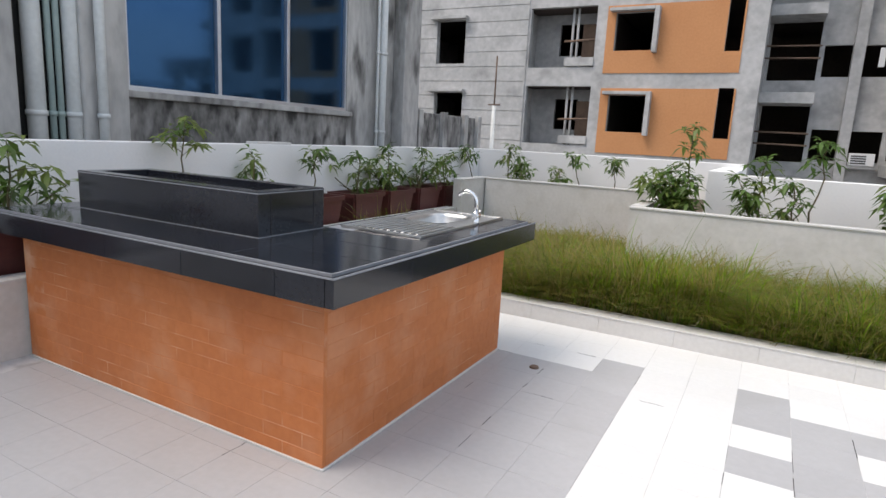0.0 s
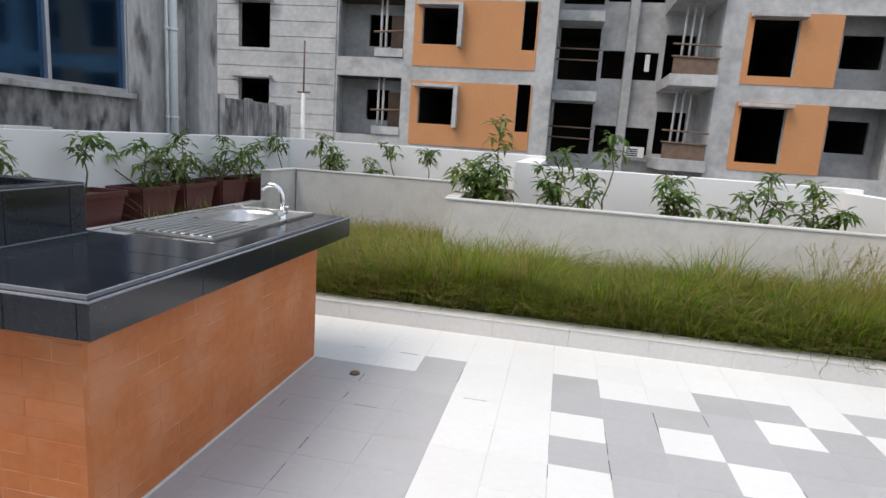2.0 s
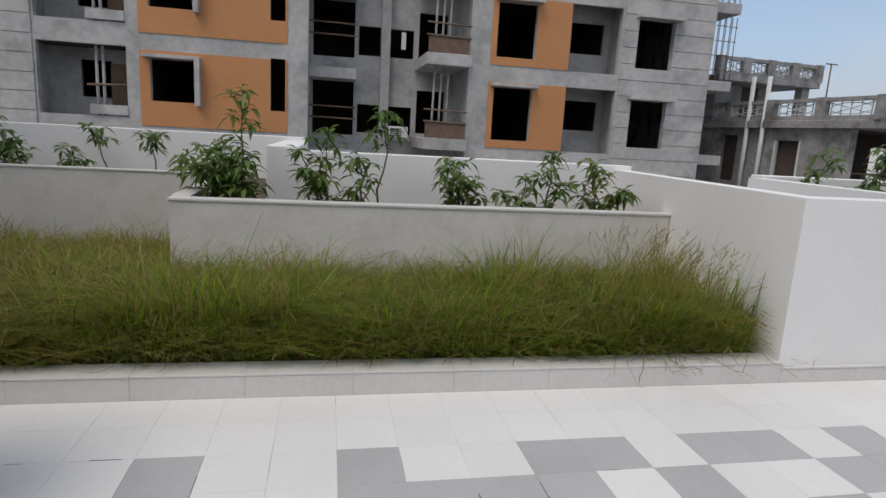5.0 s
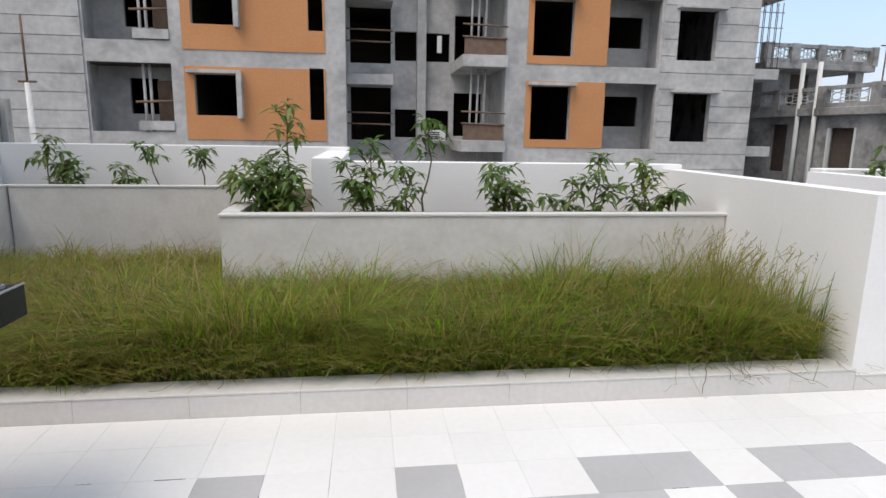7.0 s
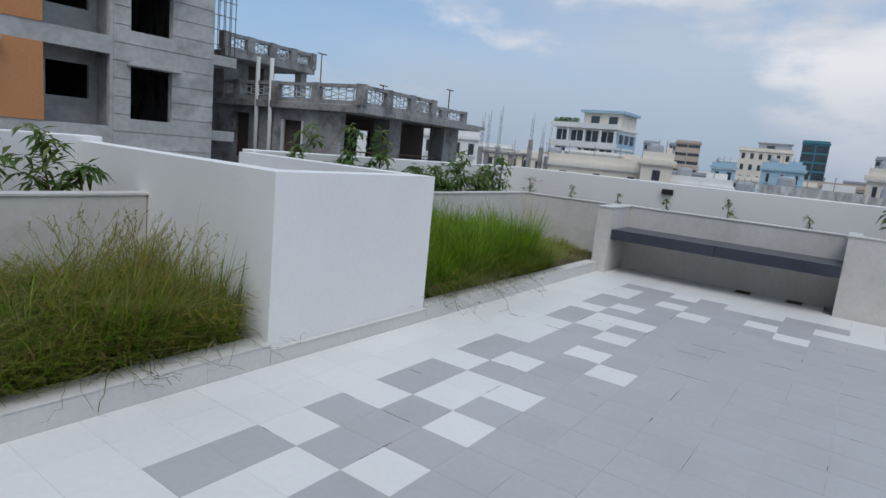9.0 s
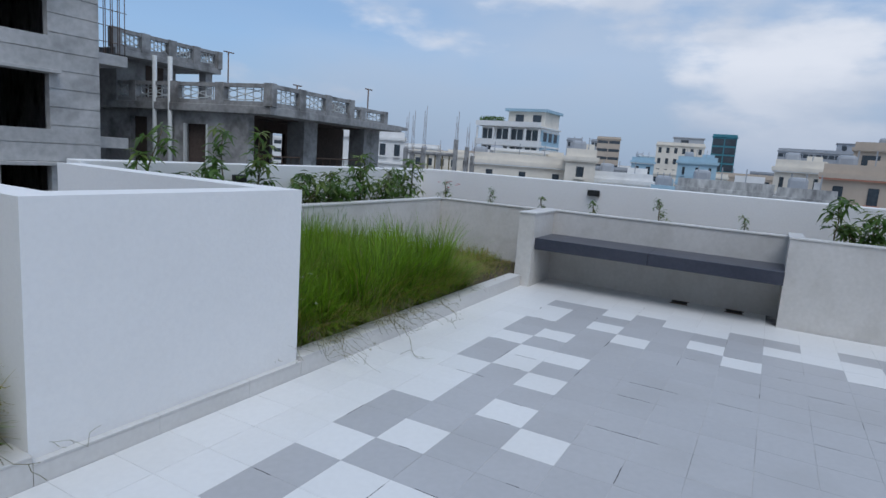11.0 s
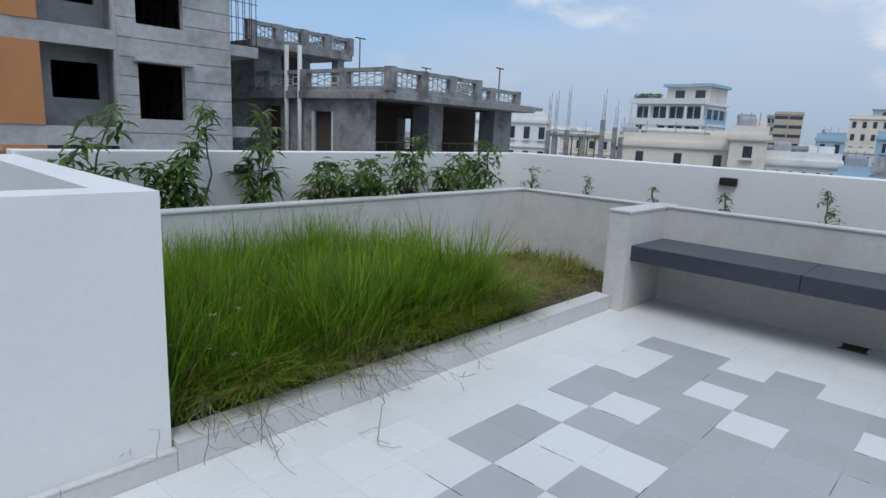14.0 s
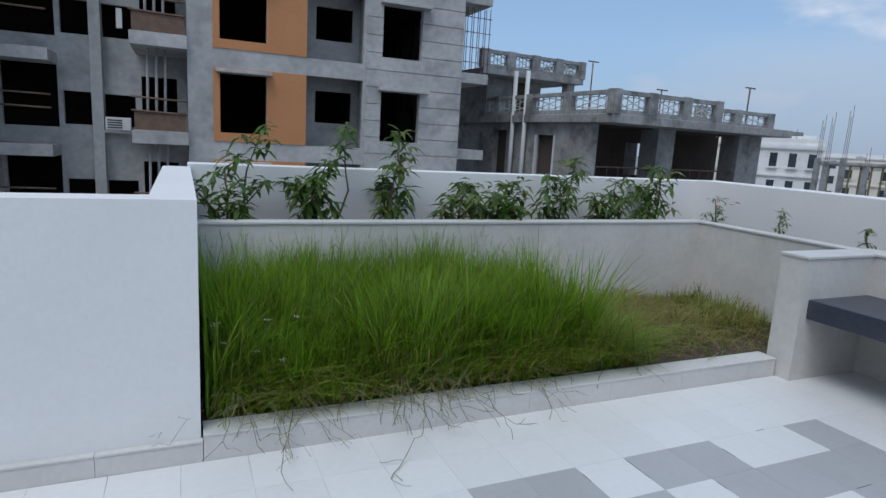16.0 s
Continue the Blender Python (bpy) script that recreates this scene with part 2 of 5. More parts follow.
def wall_islands(x0, x1, z0, z1, y0, y1, holes):
    """Walls in the x-z plane with rectangular openings (x0, x1, z0, z1) through them: one closed bmesh for each unbroken stretch."""
    xs = sorted({x0, x1, *[c for h in holes for c in h[:2] if x0 < c < x1]})
    zs = sorted({z0, z1, *[c for h in holes for c in h[2:] if z0 < c < z1]})
    def solid(i, k):
        if not (0 <= i < len(xs) - 1 and 0 <= k < len(zs) - 1):
            return False
        mx, mz = (xs[i] + xs[i + 1]) / 2, (zs[k] + zs[k + 1]) / 2
        return not any(h[0] < mx < h[1] and h[2] < mz < h[3] for h in holes)
    todo = {(i, k) for i in range(len(xs) - 1) for k in range(len(zs) - 1) if solid(i, k)}
    found = []
    while todo:
        stack, cells = [min(todo)], set()
        todo.discard(stack[0])
        while stack:
            c = stack.pop()
            cells.add(c)
            for d in ((1, 0), (-1, 0), (0, 1), (0, -1)):
                e = (c[0] + d[0], c[1] + d[1])
                if e in todo:
                    todo.discard(e)
                    stack.append(e)
        bm, vs = bmesh.new(), {}
        def v(i, k, y):
            if (i, k, y) not in vs:
                vs[i, k, y] = bm.verts.new((xs[i], y, zs[k]))
            return vs[i, k, y]
        for i, k in sorted(cells):
            bm.faces.new((v(i, k, y0), v(i + 1, k, y0), v(i + 1, k + 1, y0), v(i, k + 1, y0)))
            bm.faces.new((v(i, k + 1, y1), v(i + 1, k + 1, y1), v(i + 1, k, y1), v(i, k, y1)))
            for d, p, q in (((1, 0), (i + 1, k), (i + 1, k + 1)), ((-1, 0), (i, k + 1), (i, k)), ((0, 1), (i + 1, k + 1), (i, k + 1)), ((0, -1), (i, k), (i + 1, k))):
                if (i + d[0], k + d[1]) not in cells:
                    bm.faces.new((v(*p, y0), v(*p, y1), v(*q, y1), v(*q, y0)))
        bmesh.ops.recalc_face_normals(bm, faces=bm.faces)
        found.append(bm)
    return found


def wall_parts(name, x0, x1, z0, z1, y0, y1, holes, mat, parent, label=""):
    for bm in wall_islands(x0, x1, z0, z1, y0, y1, holes):
        part(name, bm, mat, parent, label)


# ---- ground far below, and the terrace ----
single("ground", box(-2500, 2500, -2500, 2500, -21, -20), M_CITY, "hazy grey city ground reaching the horizon", kind="structure")
single("terrace_slab", box(-4.1, 11.4, -9.0, 6.0, -0.5, -0.0018), M_GROUT, "grey grout bed under the terrace tiles", kind="structure")
single("building_below", box(-4.0, 11.3, -8.9, 5.9, -20, -0.5), M_WHITE, "white painted walls of the storeys below", kind="structure")

# parapets
bm = box(-4.05, -3.85, -9.0, 5.9, -0.03, 1.37, 0.008)
single("wall_west", bm, M_WHITE, "white painted rooftop parapet behind the pots")
bm = box(-3.85, 0.55, 5.7, 5.9, -0.03, 1.37, 0.008)
single("wall_north_recess", bm, M_WHITE, "white painted rooftop parapet behind the set-back bed")
bm = box(0.25, 0.55, 3.3, 5.7, -0.03, 1.32, 0.008)
single("wall_return", bm, M_WHITE, "white painted return of the parapet")
bm = box(0.55, 4.05, 3.302, 3.5, -0.03, 1.29, 0.008)
single("wall_north", bm, M_WHITE, "white painted rooftop parapet behind the long bed")
bm = box(5.47, 11.3, 3.05, 3.25, -0.03, 1.27, 0.008)
single("wall_north_east", bm, M_WHITE, "white painted rooftop parapet with wall lights")
bm = box(10.98, 11.3, -9.0, 3.05, -0.03, 1.282, 0.008)
single("wall_east", bm, M_WHITE, "white painted rooftop parapet behind the bench")
bm = box(-3.85, 11.1, -9.0, -8.8, -0.03, 2.6, 0.008)
single("wall_south", bm, M_WHITE, "plain white wall behind the terrace")

# the white box, open at the top
bm = bmesh.new()
ring = [(3.85, 3.3), (3.85, 0.64), (5.49, 0.64), (5.49, 3.05), (5.29, 3.05), (5.29, 0.84), (4.05, 0.84), (4.05, 3.3)]
low, high = [[bm.verts.new((*p, z)) for p in ring] for z in (0.10, 1.243)]
for q in range(8):
    bm.faces.new((low[q], low[(q + 1) % 8], high[(q + 1) % 8], high[q]))
for f in ((0, 1, 6, 7), (1, 2, 5, 6), (2, 3, 4, 5)):
    bm.faces.new([high[q] for q in f])
    bm.faces.new([low[q] for q in f][::-1])
bmesh.ops.recalc_face_normals(bm, faces=bm.faces)
single("wall_box", bm, M_WHITE, "white painted three-sided shaft wall, open at the top")

# kerb in front of the beds
kerb = thing("kerb", (3.0, 0.66, -0.03), "pale tiled kerb along the grass beds", "", "", "structure")
x = -3.2
while x < 9.4:
    west, east = x < 3.8, x > 5.4
    end = min(x + 0.6, 3.848 if west else 9.4 if east else 5.498)
    top, deep = (0.143, 0.79) if west else (0.136, 0.75) if east else (0.106, 0.639)
    part("kerb_riser", box(x + 0.0005, end - 0.0005, 0.602, deep, -0.03, top - 0.014, 0.0015), M_COPING, kerb)
    part("kerb_cap", box(x + 0.0005, end - 0.0005, 0.598, deep, top - 0.012, top, 0.002), M_COPING, kerb)
    x = 3.85 if west and end > 3.8 else 5.5 if not west and not east and end > 5.4 else x + 0.6


def planter_wall(name, x0, x1, y0, y1, top, label):
    bm = box(x0, x1, y0, y1, -0.03, top - 0.02)
    single(name, bm, M_PLANTER, label)
    bm = box(x0 - 0.012, x1 + 0.012, y0 - 0.012, y1 + 0.012, top - 0.018, top, 0.002)
    single(name + "_coping", bm, M_COPING, "pale tile coping on the planter wall")


planter_wall("planter_wall_1", -0.35, 3.84, 2.14, 2.26, 0.93, "light stone-tiled wall of the raised plant bed")
planter_wall("planter_wall_2", -0.35, -0.23, 2.27, 4.40, 0.94, "light stone-tiled side wall of the raised plant bed")
planter_wall("planter_wall_3", -3.08, -0.36, 4.40, 4.52, 0.95, "light stone-tiled wall of the set-back plant bed")
planter_wall("planter_wall_4", -3.24, -3.1, 3.62, 4.52, 0.95, "light stone-tiled return of the plant bed")
planter_wall("planter_wall_5", -3.34, -3.2, -8.8, 3.6, 0.52, "light stone-tiled low wall of the pot ledge")
planter_wall("planter_wall_6", 5.47, 10.42, 2.30, 2.42, 0.90, "light stone-tiled wall of the bed behind the tall grass")
planter_wall("planter_wall_7", 10.3, 10.42, 0.69, 2.30, 0.90, "light stone-tiled side wall of the plant bed")
planter_wall("planter_wall_8", 9.41, 10.42, 0.49, 0.69, 0.915, "light stone-tiled wing wall beside the bench")
planter_wall("planter_wall_9", 10.14, 10.26, -2.20, 0.49, 0.92, "light stone-tiled wall behind the bench")
planter_wall("planter_wall_10", 9.63, 9.75, -8.8, -2.20, 0.955, "light stone-tiled wall of the plant bed beside the bench")
planter_wall("planter_wall_11", 9.75, 10.26, -2.32, -2.20, 0.955, "light stone-tiled end wall beside the bench")

# soil of the beds
for nm, r in (("soil_1", (-0.23, 3.85, 2.26, 3.3, 0.1, 0.80)), ("soil_2", (-3.85, 0.25, 4.52, 5.7, 0.1, 0.80)), ("soil_3", (-3.85, -3.34, -8.8, 4.52, 0.1, 0.46)),
              ("soil_4", (5.47, 10.98, 2.42, 3.05, 0.1, 0.78)), ("soil_5", (10.26, 10.98, -8.8, 0.49, 0.1, 0.78)), ("soil_6", (9.75, 10.26, -8.8, -2.32, 0.1, 0.80)), ("soil_11", (10.42, 10.98, 0.49, 2.42, 0.1, 0.78)),
              ("soil_7", (-3.2, 3.85, 0.79, 2.14, 0.0, 0.11)), ("soil_8", (-3.2, -0.35, 2.14, 4.40, 0.0, 0.11)), ("soil_9", (5.47, 10.3, 0.75, 2.30, 0.0, 0.11)), ("soil_10", (-0.23, 0.25, 3.3, 4.52, 0.1, 0.80))):
    single(nm, box(*r), M_SOIL, "dark garden soil in the bed", kind="structure")


def mesh_part(name, verts, faces, mats, parent=None, face_mats=None, label="", smooth=False):
    me = bpy.data.meshes.new(name)
    o = origin_of(parent) if parent else Vector((0, 0, 0))
    me.from_pydata([(v[0] - o.x, v[1] - o.y, v[2] - o.z) for v in verts], [], faces)
    for m in mats:
        me.materials.append(m)
    if face_mats is not None:
        me.polygons.foreach_set("material_index", face_mats)
    if smooth:
        me.polygons.foreach_set("use_smooth", [True] * len(faces))
    me.update()
    ob = new(name, me)
    if parent:
        ob.parent = parent
    if label:
        ob["label"] = label
    return ob


# ---- the built-in barbecue counter ----
counter = thing("barbecue_counter", (-1.95, -1.3, 0), "L-shaped orange brick barbecue counter with a black granite top", "counter")
CX0, CX1, CY0, CY1, CZ = -3.17, -0.72, -2.29, -0.30, 0.832
NX, NY = -1.42, -1.46  # inner corner of the L-shaped plan
part("core", add_box(box(CX0 + 0.001, CX1 - 0.001, CY0 + 0.001, NY - 0.06, 0, CZ), NX + 0.06, CX1 - 0.001, NY - 0.06, CY1 - 0.012, 0, CZ), M_MORTAR, counter)
part("foot_smear", add_box(box(CX1 - 0.004, CX1 + 0.010, CY0 - 0.008, CY1, 0, 0.012, 0.003), CX0, CX1 - 0.004, CY0 - 0.010, CY0 + 0.004, 0, 0.012, 0.003), M_COPING, counter, "pale mortar smear along the floor")
SX0, SX1, SY0, SY1, SZ0, SZ1 = -3.28, -0.56, -2.43, -0.13, 0.836, 0.965
KX0, KX1, KY0, KY1, KZ = -1.35, -0.78, -1.40, -0.22, SZ1 + 0.010
BX0, BX1, BY0, BY1 = -1.27, -0.94, -0.86, -0.34


def without(r, hole):
    """The rectangle (x0, x1, y0, y1) less a hole, as up to four rectangles."""
    x0, x1, y0, y1 = r
    a, b, c, d = max(x0, hole[0]), min(x1, hole[1]), max(y0, hole[2]), min(y1, hole[3])
    if a >= b or c >= d:
        return [r]
    out = [(x0, x1, y0, c), (x0, x1, d, y1), (x0, a, c, d), (b, x1, c, d)]
    return [q for q in out if q[1] - q[0] > 0.006 and q[3] - q[2] > 0.006]


def slab_with_hole(r, hole, z0, z1):
    bm = bmesh.new()
    for q in without(r, hole):
        add_box(bm, *q, z0, z1)
    return bm


BOWL = (BX0 - 0.01, BX1 + 0.01, BY0 - 0.01, BY1 + 0.01)
def l_slab(inset_w, inset_s, inset_e, inset_n, z0, z1):
    """The worktop's plan as one slab: a leg to the west and a leg to the north with the bowl cut out."""
    bm = slab_with_hole((NX, SX1 - inset_e, NY, SY1 - inset_n), BOWL, z0, z1)
    return add_box(bm, SX0 + inset_w, SX1 - inset_e, SY0 + inset_s, NY, z0, z1)


part("worktop", l_slab(0.01, 0.01, 0.01, 0.01, SZ0 + 0.004, SZ1 - 0.012), M_BLACK, counter)
part("joint_bed", l_slab(0.0, 0.044, 0.044, 0.044, SZ1 - 0.012, SZ1 + 0.006), M_JOINT, counter, "pale joints and edge trim")
# thin pale strips imitate the highlight on the bevelled top edge
for r in ((SX1 - 0.005, SX1 + 0.001, SY0 - 0.001, SY1 + 0.001), (SX0, SX1 - 0.006, SY0 - 0.001, SY0 + 0.005)):
    part("edge_strip", box(*r, SZ1 - 0.006, SZ1 + 0.001), M_JOINT, counter, "pale strip painted for the bevel highlight of the edge")


def top_tile(parent, x0, x1, y0, y1, z0, z1, name="granite_tile"):
    return part(name, box(x0, x1, y0, y1, z0, z1, 0.0015), M_BLACK, parent)


# top tiles, joints 5 mm
xs = [SX0, -3.02, -2.42, -1.82, -1.22, SX1 - 0.050]
ys = [SY0 + 0.050, -2.08, -1.78, NY, -1.18, -0.88, -0.58, SY1 - 0.050]
for a, b in zip(xs, xs[1:]):
    for c, d in zip(ys, ys[1:]):
        if b < NX + 0.3 and c > NY - 0.1:
            continue
        for q in without((max(a, NX - 0.002 if c > NY - 0.1 else a) + 0.0025, b - 0.0025, c + 0.0025, d - 0.0025), (KX0 + 0.02, KX1 - 0.02, KY0 + 0.02, KY1 - 0.02)):
            top_tile(counter, *q, SZ1 - 0.01, SZ1 + 0.008)
# edge band: front and side
y = SY0
while y < SY1 - 0.01:
    y2 = min(y + 0.6, SY1)
    top_tile(counter, SX1 - 0.045, SX1, y + 0.0015, y2 - 0.0015, SZ0, SZ1 - 0.007, "edge_tile")
    y = y2
x = SX0
while x < SX1 - 0.05:
    x2 = min(x + 0.6, SX1 - 0.046)
    top_tile(counter, x + 0.0015, x2 - 0.0015, SY0, SY0 + 0.045, SZ0, SZ1 - 0.007, "edge_tile")
    if x2 > NX:
        top_tile(counter, max(x, NX) + 0.0015, x2 - 0.0015, SY1 - 0.045, SY1, SZ0, SZ1 - 0.007, "edge_tile")
    x = x2
top_tile(counter, NX - 0.012, NX - 0.001, NY + 0.002, SY1, SZ0, SZ1 + 0.008, "edge_tile")
top_tile(counter, SX0, NX - 0.014, NY + 0.001, NY + 0.012, SZ0, SZ1 + 0.008, "edge_tile")
part("underside", l_slab(0.0, 0.046, 0.046, 0.046, SZ0 - 0.004, SZ0 + 0.003), M_BLACK, counter)

# raised grill box on the worktop: four tiled walls with an inner ledge
GX0, GX1, GY0, GY1, GZ0, GZ1 = -3.0, -1.40, -2.02, -1.50, SZ1 + 0.008, 1.215
grill = thing("grill_box", ((GX0 + GX1) / 2, (GY0 + GY1) / 2, GZ0), "black granite-tiled charcoal grill box on the counter", "grill")
for nm, r in (("front_wall", (GX0, GX1, GY0, GY0 + 0.09)), ("back_wall", (GX0, GX1, GY1 - 0.09, GY1)),
              ("side_wall", (GX0, GX0 + 0.09, GY0 + 0.092, GY1 - 0.092)), ("side_wall", (GX1 - 0.09, GX1, GY0 + 0.092, GY1 - 0.092))):
    w = part(nm, box(*r, GZ0, GZ1, 0.004), M_BLACK, grill)
for nm, r in (("ledge", (GX0 + 0.092, GX1 - 0.092, GY0 + 0.092, GY0 + 0.13)), ("ledge", (GX0 + 0.092, GX1 - 0.092, GY1 - 0.13, GY1 - 0.092))):
    part(nm, box(*r, GZ1 - 0.06, GZ1 - 0.035, 0.002), M_BLACK, grill)
part("fire_floor", box(GX0 + 0.092, GX1 - 0.092, GY0 + 0.132, GY1 - 0.132, GZ0, GZ0 + 0.03), M_BLACKPL, grill, "sooty black floor of the grill")
trim = bmesh.new()
add_box(trim, GX0 - 0.002, GX1 + 0.002, GY0 - 0.002, GY0 + 0.004, GZ1 - 0.012, GZ1 - 0.006)
add_box(trim, GX1 - 0.004, GX1 + 0.002, GY0 + 0.004, GY1, GZ1 - 0.012, GZ1 - 0.006)
part("top_trim", trim, M_JOINT, grill, "pale edge line")
foot = bmesh.new()
add_box(foot, GX0 - 0.004, GX1 + 0.004, GY0 - 0.005, GY0 - 0.0005, GZ0, GZ0 + 0.003)
add_box(foot, GX1 + 0.0005, GX1 + 0.005, GY0, GY1, GZ0, GZ0 + 0.003)
part("foot_joint", foot, M_JOINT, grill, "pale joint at the foot")

# steel sink with a ribbed drainer
sink = thing("sink", ((KX0 + KX1) / 2, (KY0 + KY1) / 2, KZ), "stainless steel sink with a ribbed drainboard", "sink")
N = 32
BCX, BCY, BHX, BHY = (BX0 + BX1) / 2, (BY0 + BY1) / 2, (BX1 - BX0) / 2, (BY1 - BY0) / 2


def sink_ring(bm, hx, hy, z, power):
    out = []
    for q in range(N):
        a = 2 * math.pi * (q + 0.5) / N
        c, d = math.cos(a), math.sin(a)
        out.append(bm.verts.new((BCX + math.copysign(abs(c) ** power, c) * hx, BCY + math.copysign(abs(d) ** power, d) * hy, z)))
    return out


board = bmesh.new()
add_box(board, KX0, KX1, KY0, BY0, KZ - 0.002, KZ + 0.006, 0.002)
add_box(board, KX0, BX0, BY0, KY1, KZ - 0.002, KZ + 0.006)
add_box(board, BX1, KX1, BY0, KY1, KZ - 0.002, KZ + 0.006)
add_box(board, BX0, BX1, BY1, KY1, KZ - 0.002, KZ + 0.006)
part("drainboard", board, M_STEEL, sink)
part("rim", add_box(add_box(add_box(box(KX0, KX0 + 0.014, KY0, KY1, KZ + 0.006, KZ + 0.012, 0.002), KX1 - 0.014, KX1, KY0, KY1, KZ + 0.006, KZ + 0.012, 0.002), KX0, KX1, KY0, KY0 + 0.014, KZ + 0.006, KZ + 0.012, 0.002), KX0, KX1, KY1 - 0.014, KY1, KZ + 0.006, KZ + 0.012, 0.002), M_STEEL, sink)
k = KX0 + 0.05
while k < KX1 - 0.06:
    # dark strip paints the shade of the groove between two ribs
    part("groove", box(k + 0.026, k + 0.046, KY0 + 0.05, BY0 - 0.05, KZ + 0.006, KZ + 0.0068), M_GROOVE, sink, "drain groove with its shade put into darker steel")
    part("rib", box(k, k + 0.024, KY0 + 0.05, BY0 - 0.05, KZ + 0.006, KZ + 0.015, 0.004), M_STEEL, sink)
    k += 0.05
bowl = bmesh.new()
rings = [sink_ring(bowl, BHX + 0.012, BHY + 0.012, KZ + 0.0075, 0.5), sink_ring(bowl, BHX - 0.008, BHY - 0.008, KZ + 0.0065, 0.5), sink_ring(bowl, BHX - 0.014, BHY - 0.014, KZ - 0.02, 0.5), sink_ring(bowl, BHX - 0.03, BHY - 0.03, KZ - 0.11, 0.5), sink_ring(bowl, BHX - 0.06, BHY - 0.06, KZ - 0.125, 0.6)]
for a, b in zip(rings, rings[1:]):
    for q in range(N):
        f = bowl.faces.new((a[q], a[(q + 1) % N], b[(q + 1) % N], b[q])); f.smooth = True
bowl.faces.new(rings[-1])
part("bowl", bowl, M_STEEL, sink, "deep steel bowl")
part("drain", add_tube(bmesh.new(), [(BCX, BCY, KZ - 0.125), (BCX, BCY, KZ - 0.118)], 0.035, sides=16), M_CHROME, sink)

faucet = thing("faucet", (-0.80, -0.65, SZ1 + 0.008), "chrome swan-neck faucet with a lever", "faucet")
fz = SZ1 + 0.008
part("base", add_tube(bmesh.new(), [(-0.80, -0.65, fz), (-0.80, -0.65, fz + 0.02), (-0.80, -0.65, fz + 0.09)], 0.028, 0.02, 14), M_CHROME, faucet)
arc = [(-0.80, -0.65, fz + 0.07), (-0.80, -0.65, fz + 0.12)]
for q in range(9):
    a = math.pi * q / 8 * 0.8
    arc.append((-0.80 - 0.075 * (1 - math.cos(a)), -0.65, fz + 0.14 + 0.08 * math.sin(a)))
part("spout", add_tube(bmesh.new(), arc, 0.015, 0.014, 10), M_CHROME, faucet)
part("lever", add_tube(bmesh.new(), [(-0.80, -0.65, fz + 0.07), (-0.76, -0.67, fz + 0.10)], 0.010, 0.007, 8), M_CHROME, faucet)
part("valve", add_tube(bmesh.new(), [(-0.80, -0.68, fz + 0.06), (-0.80, -0.62, fz + 0.06)], 0.022, 0.022, 12), M_CHROME, faucet)

# ---- bench in the alcove ----
bench = thing("bench", (9.8, -0.9, 0), "dark slate bench seat built between light stone walls", "bench")
y = -2.20
while y < 0.48:
    y2 = min(y + 1.345, 0.49)
    part("seat_tile", box(9.505, 10.14, y + 0.002, y2 - 0.002, 0.58, 0.605, 0.003), M_SLATE, bench)
    part("edge_tile", box(9.48, 9.505, y + 0.002, y2 - 0.002, 0.465, 0.605, 0.003), M_SLATE, bench)
    y = y2
part("seat_core", box(9.507, 10.139, -2.199, 0.489, 0.47, 0.578), M_SLATE, bench)
for yy in (-1.19, -1.78):
    d = thing("floor_drain", (10.02, yy, 0), "small dark drain slot in the floor under the bench", "drain", "drain slots")
    part("slot", box(9.94, 10.08, yy - 0.085, yy + 0.085, 0.0, 0.006, 0.002), M_DARK, d)
    for fx in (9.92, 10.082):
        part("frame_bar", box(fx, fx + 0.018, yy - 0.10, yy + 0.10, 0, 0.008, 0.002), M_RUST, d)
d = thing("floor_drain", (-0.36, -0.48, 0.0), "small round brown drain cap on the grey tiles", "drain")
part("cap", add_tube(bmesh.new(), [(-0.36, -0.48, 0.0), (-0.36, -0.48, 0.012)], 0.035, 0.028, 14), M_RUST, d)


def wall_light(at, along):
    ob = thing("wall_light", at, "black box wall light on the white parapet", "wall light", "parapet wall lights")
    x, y, z = at
    if along == "x":
        part("housing", box(x - 0.085, x + 0.085, y - 0.05, y, z - 0.04, z + 0.04, 0.008), M_BLACKPL, ob)
        part("back_plate", box(x - 0.07, x + 0.07, y - 0.004, y + 0.004, z - 0.045, z + 0.045), M_ALU, ob)
    else:
        part("housing", box(x - 0.05, x, y - 0.085, y + 0.085, z - 0.04, z + 0.04, 0.008), M_BLACKPL, ob)
        part("back_plate", box(x - 0.004, x + 0.004, y - 0.07, y + 0.07, z - 0.045, z + 0.045), M_ALU, ob)


wall_light((7.13, 3.045, 1.12), "x")
wall_light((10.975, 0.22, 1.15), "y")

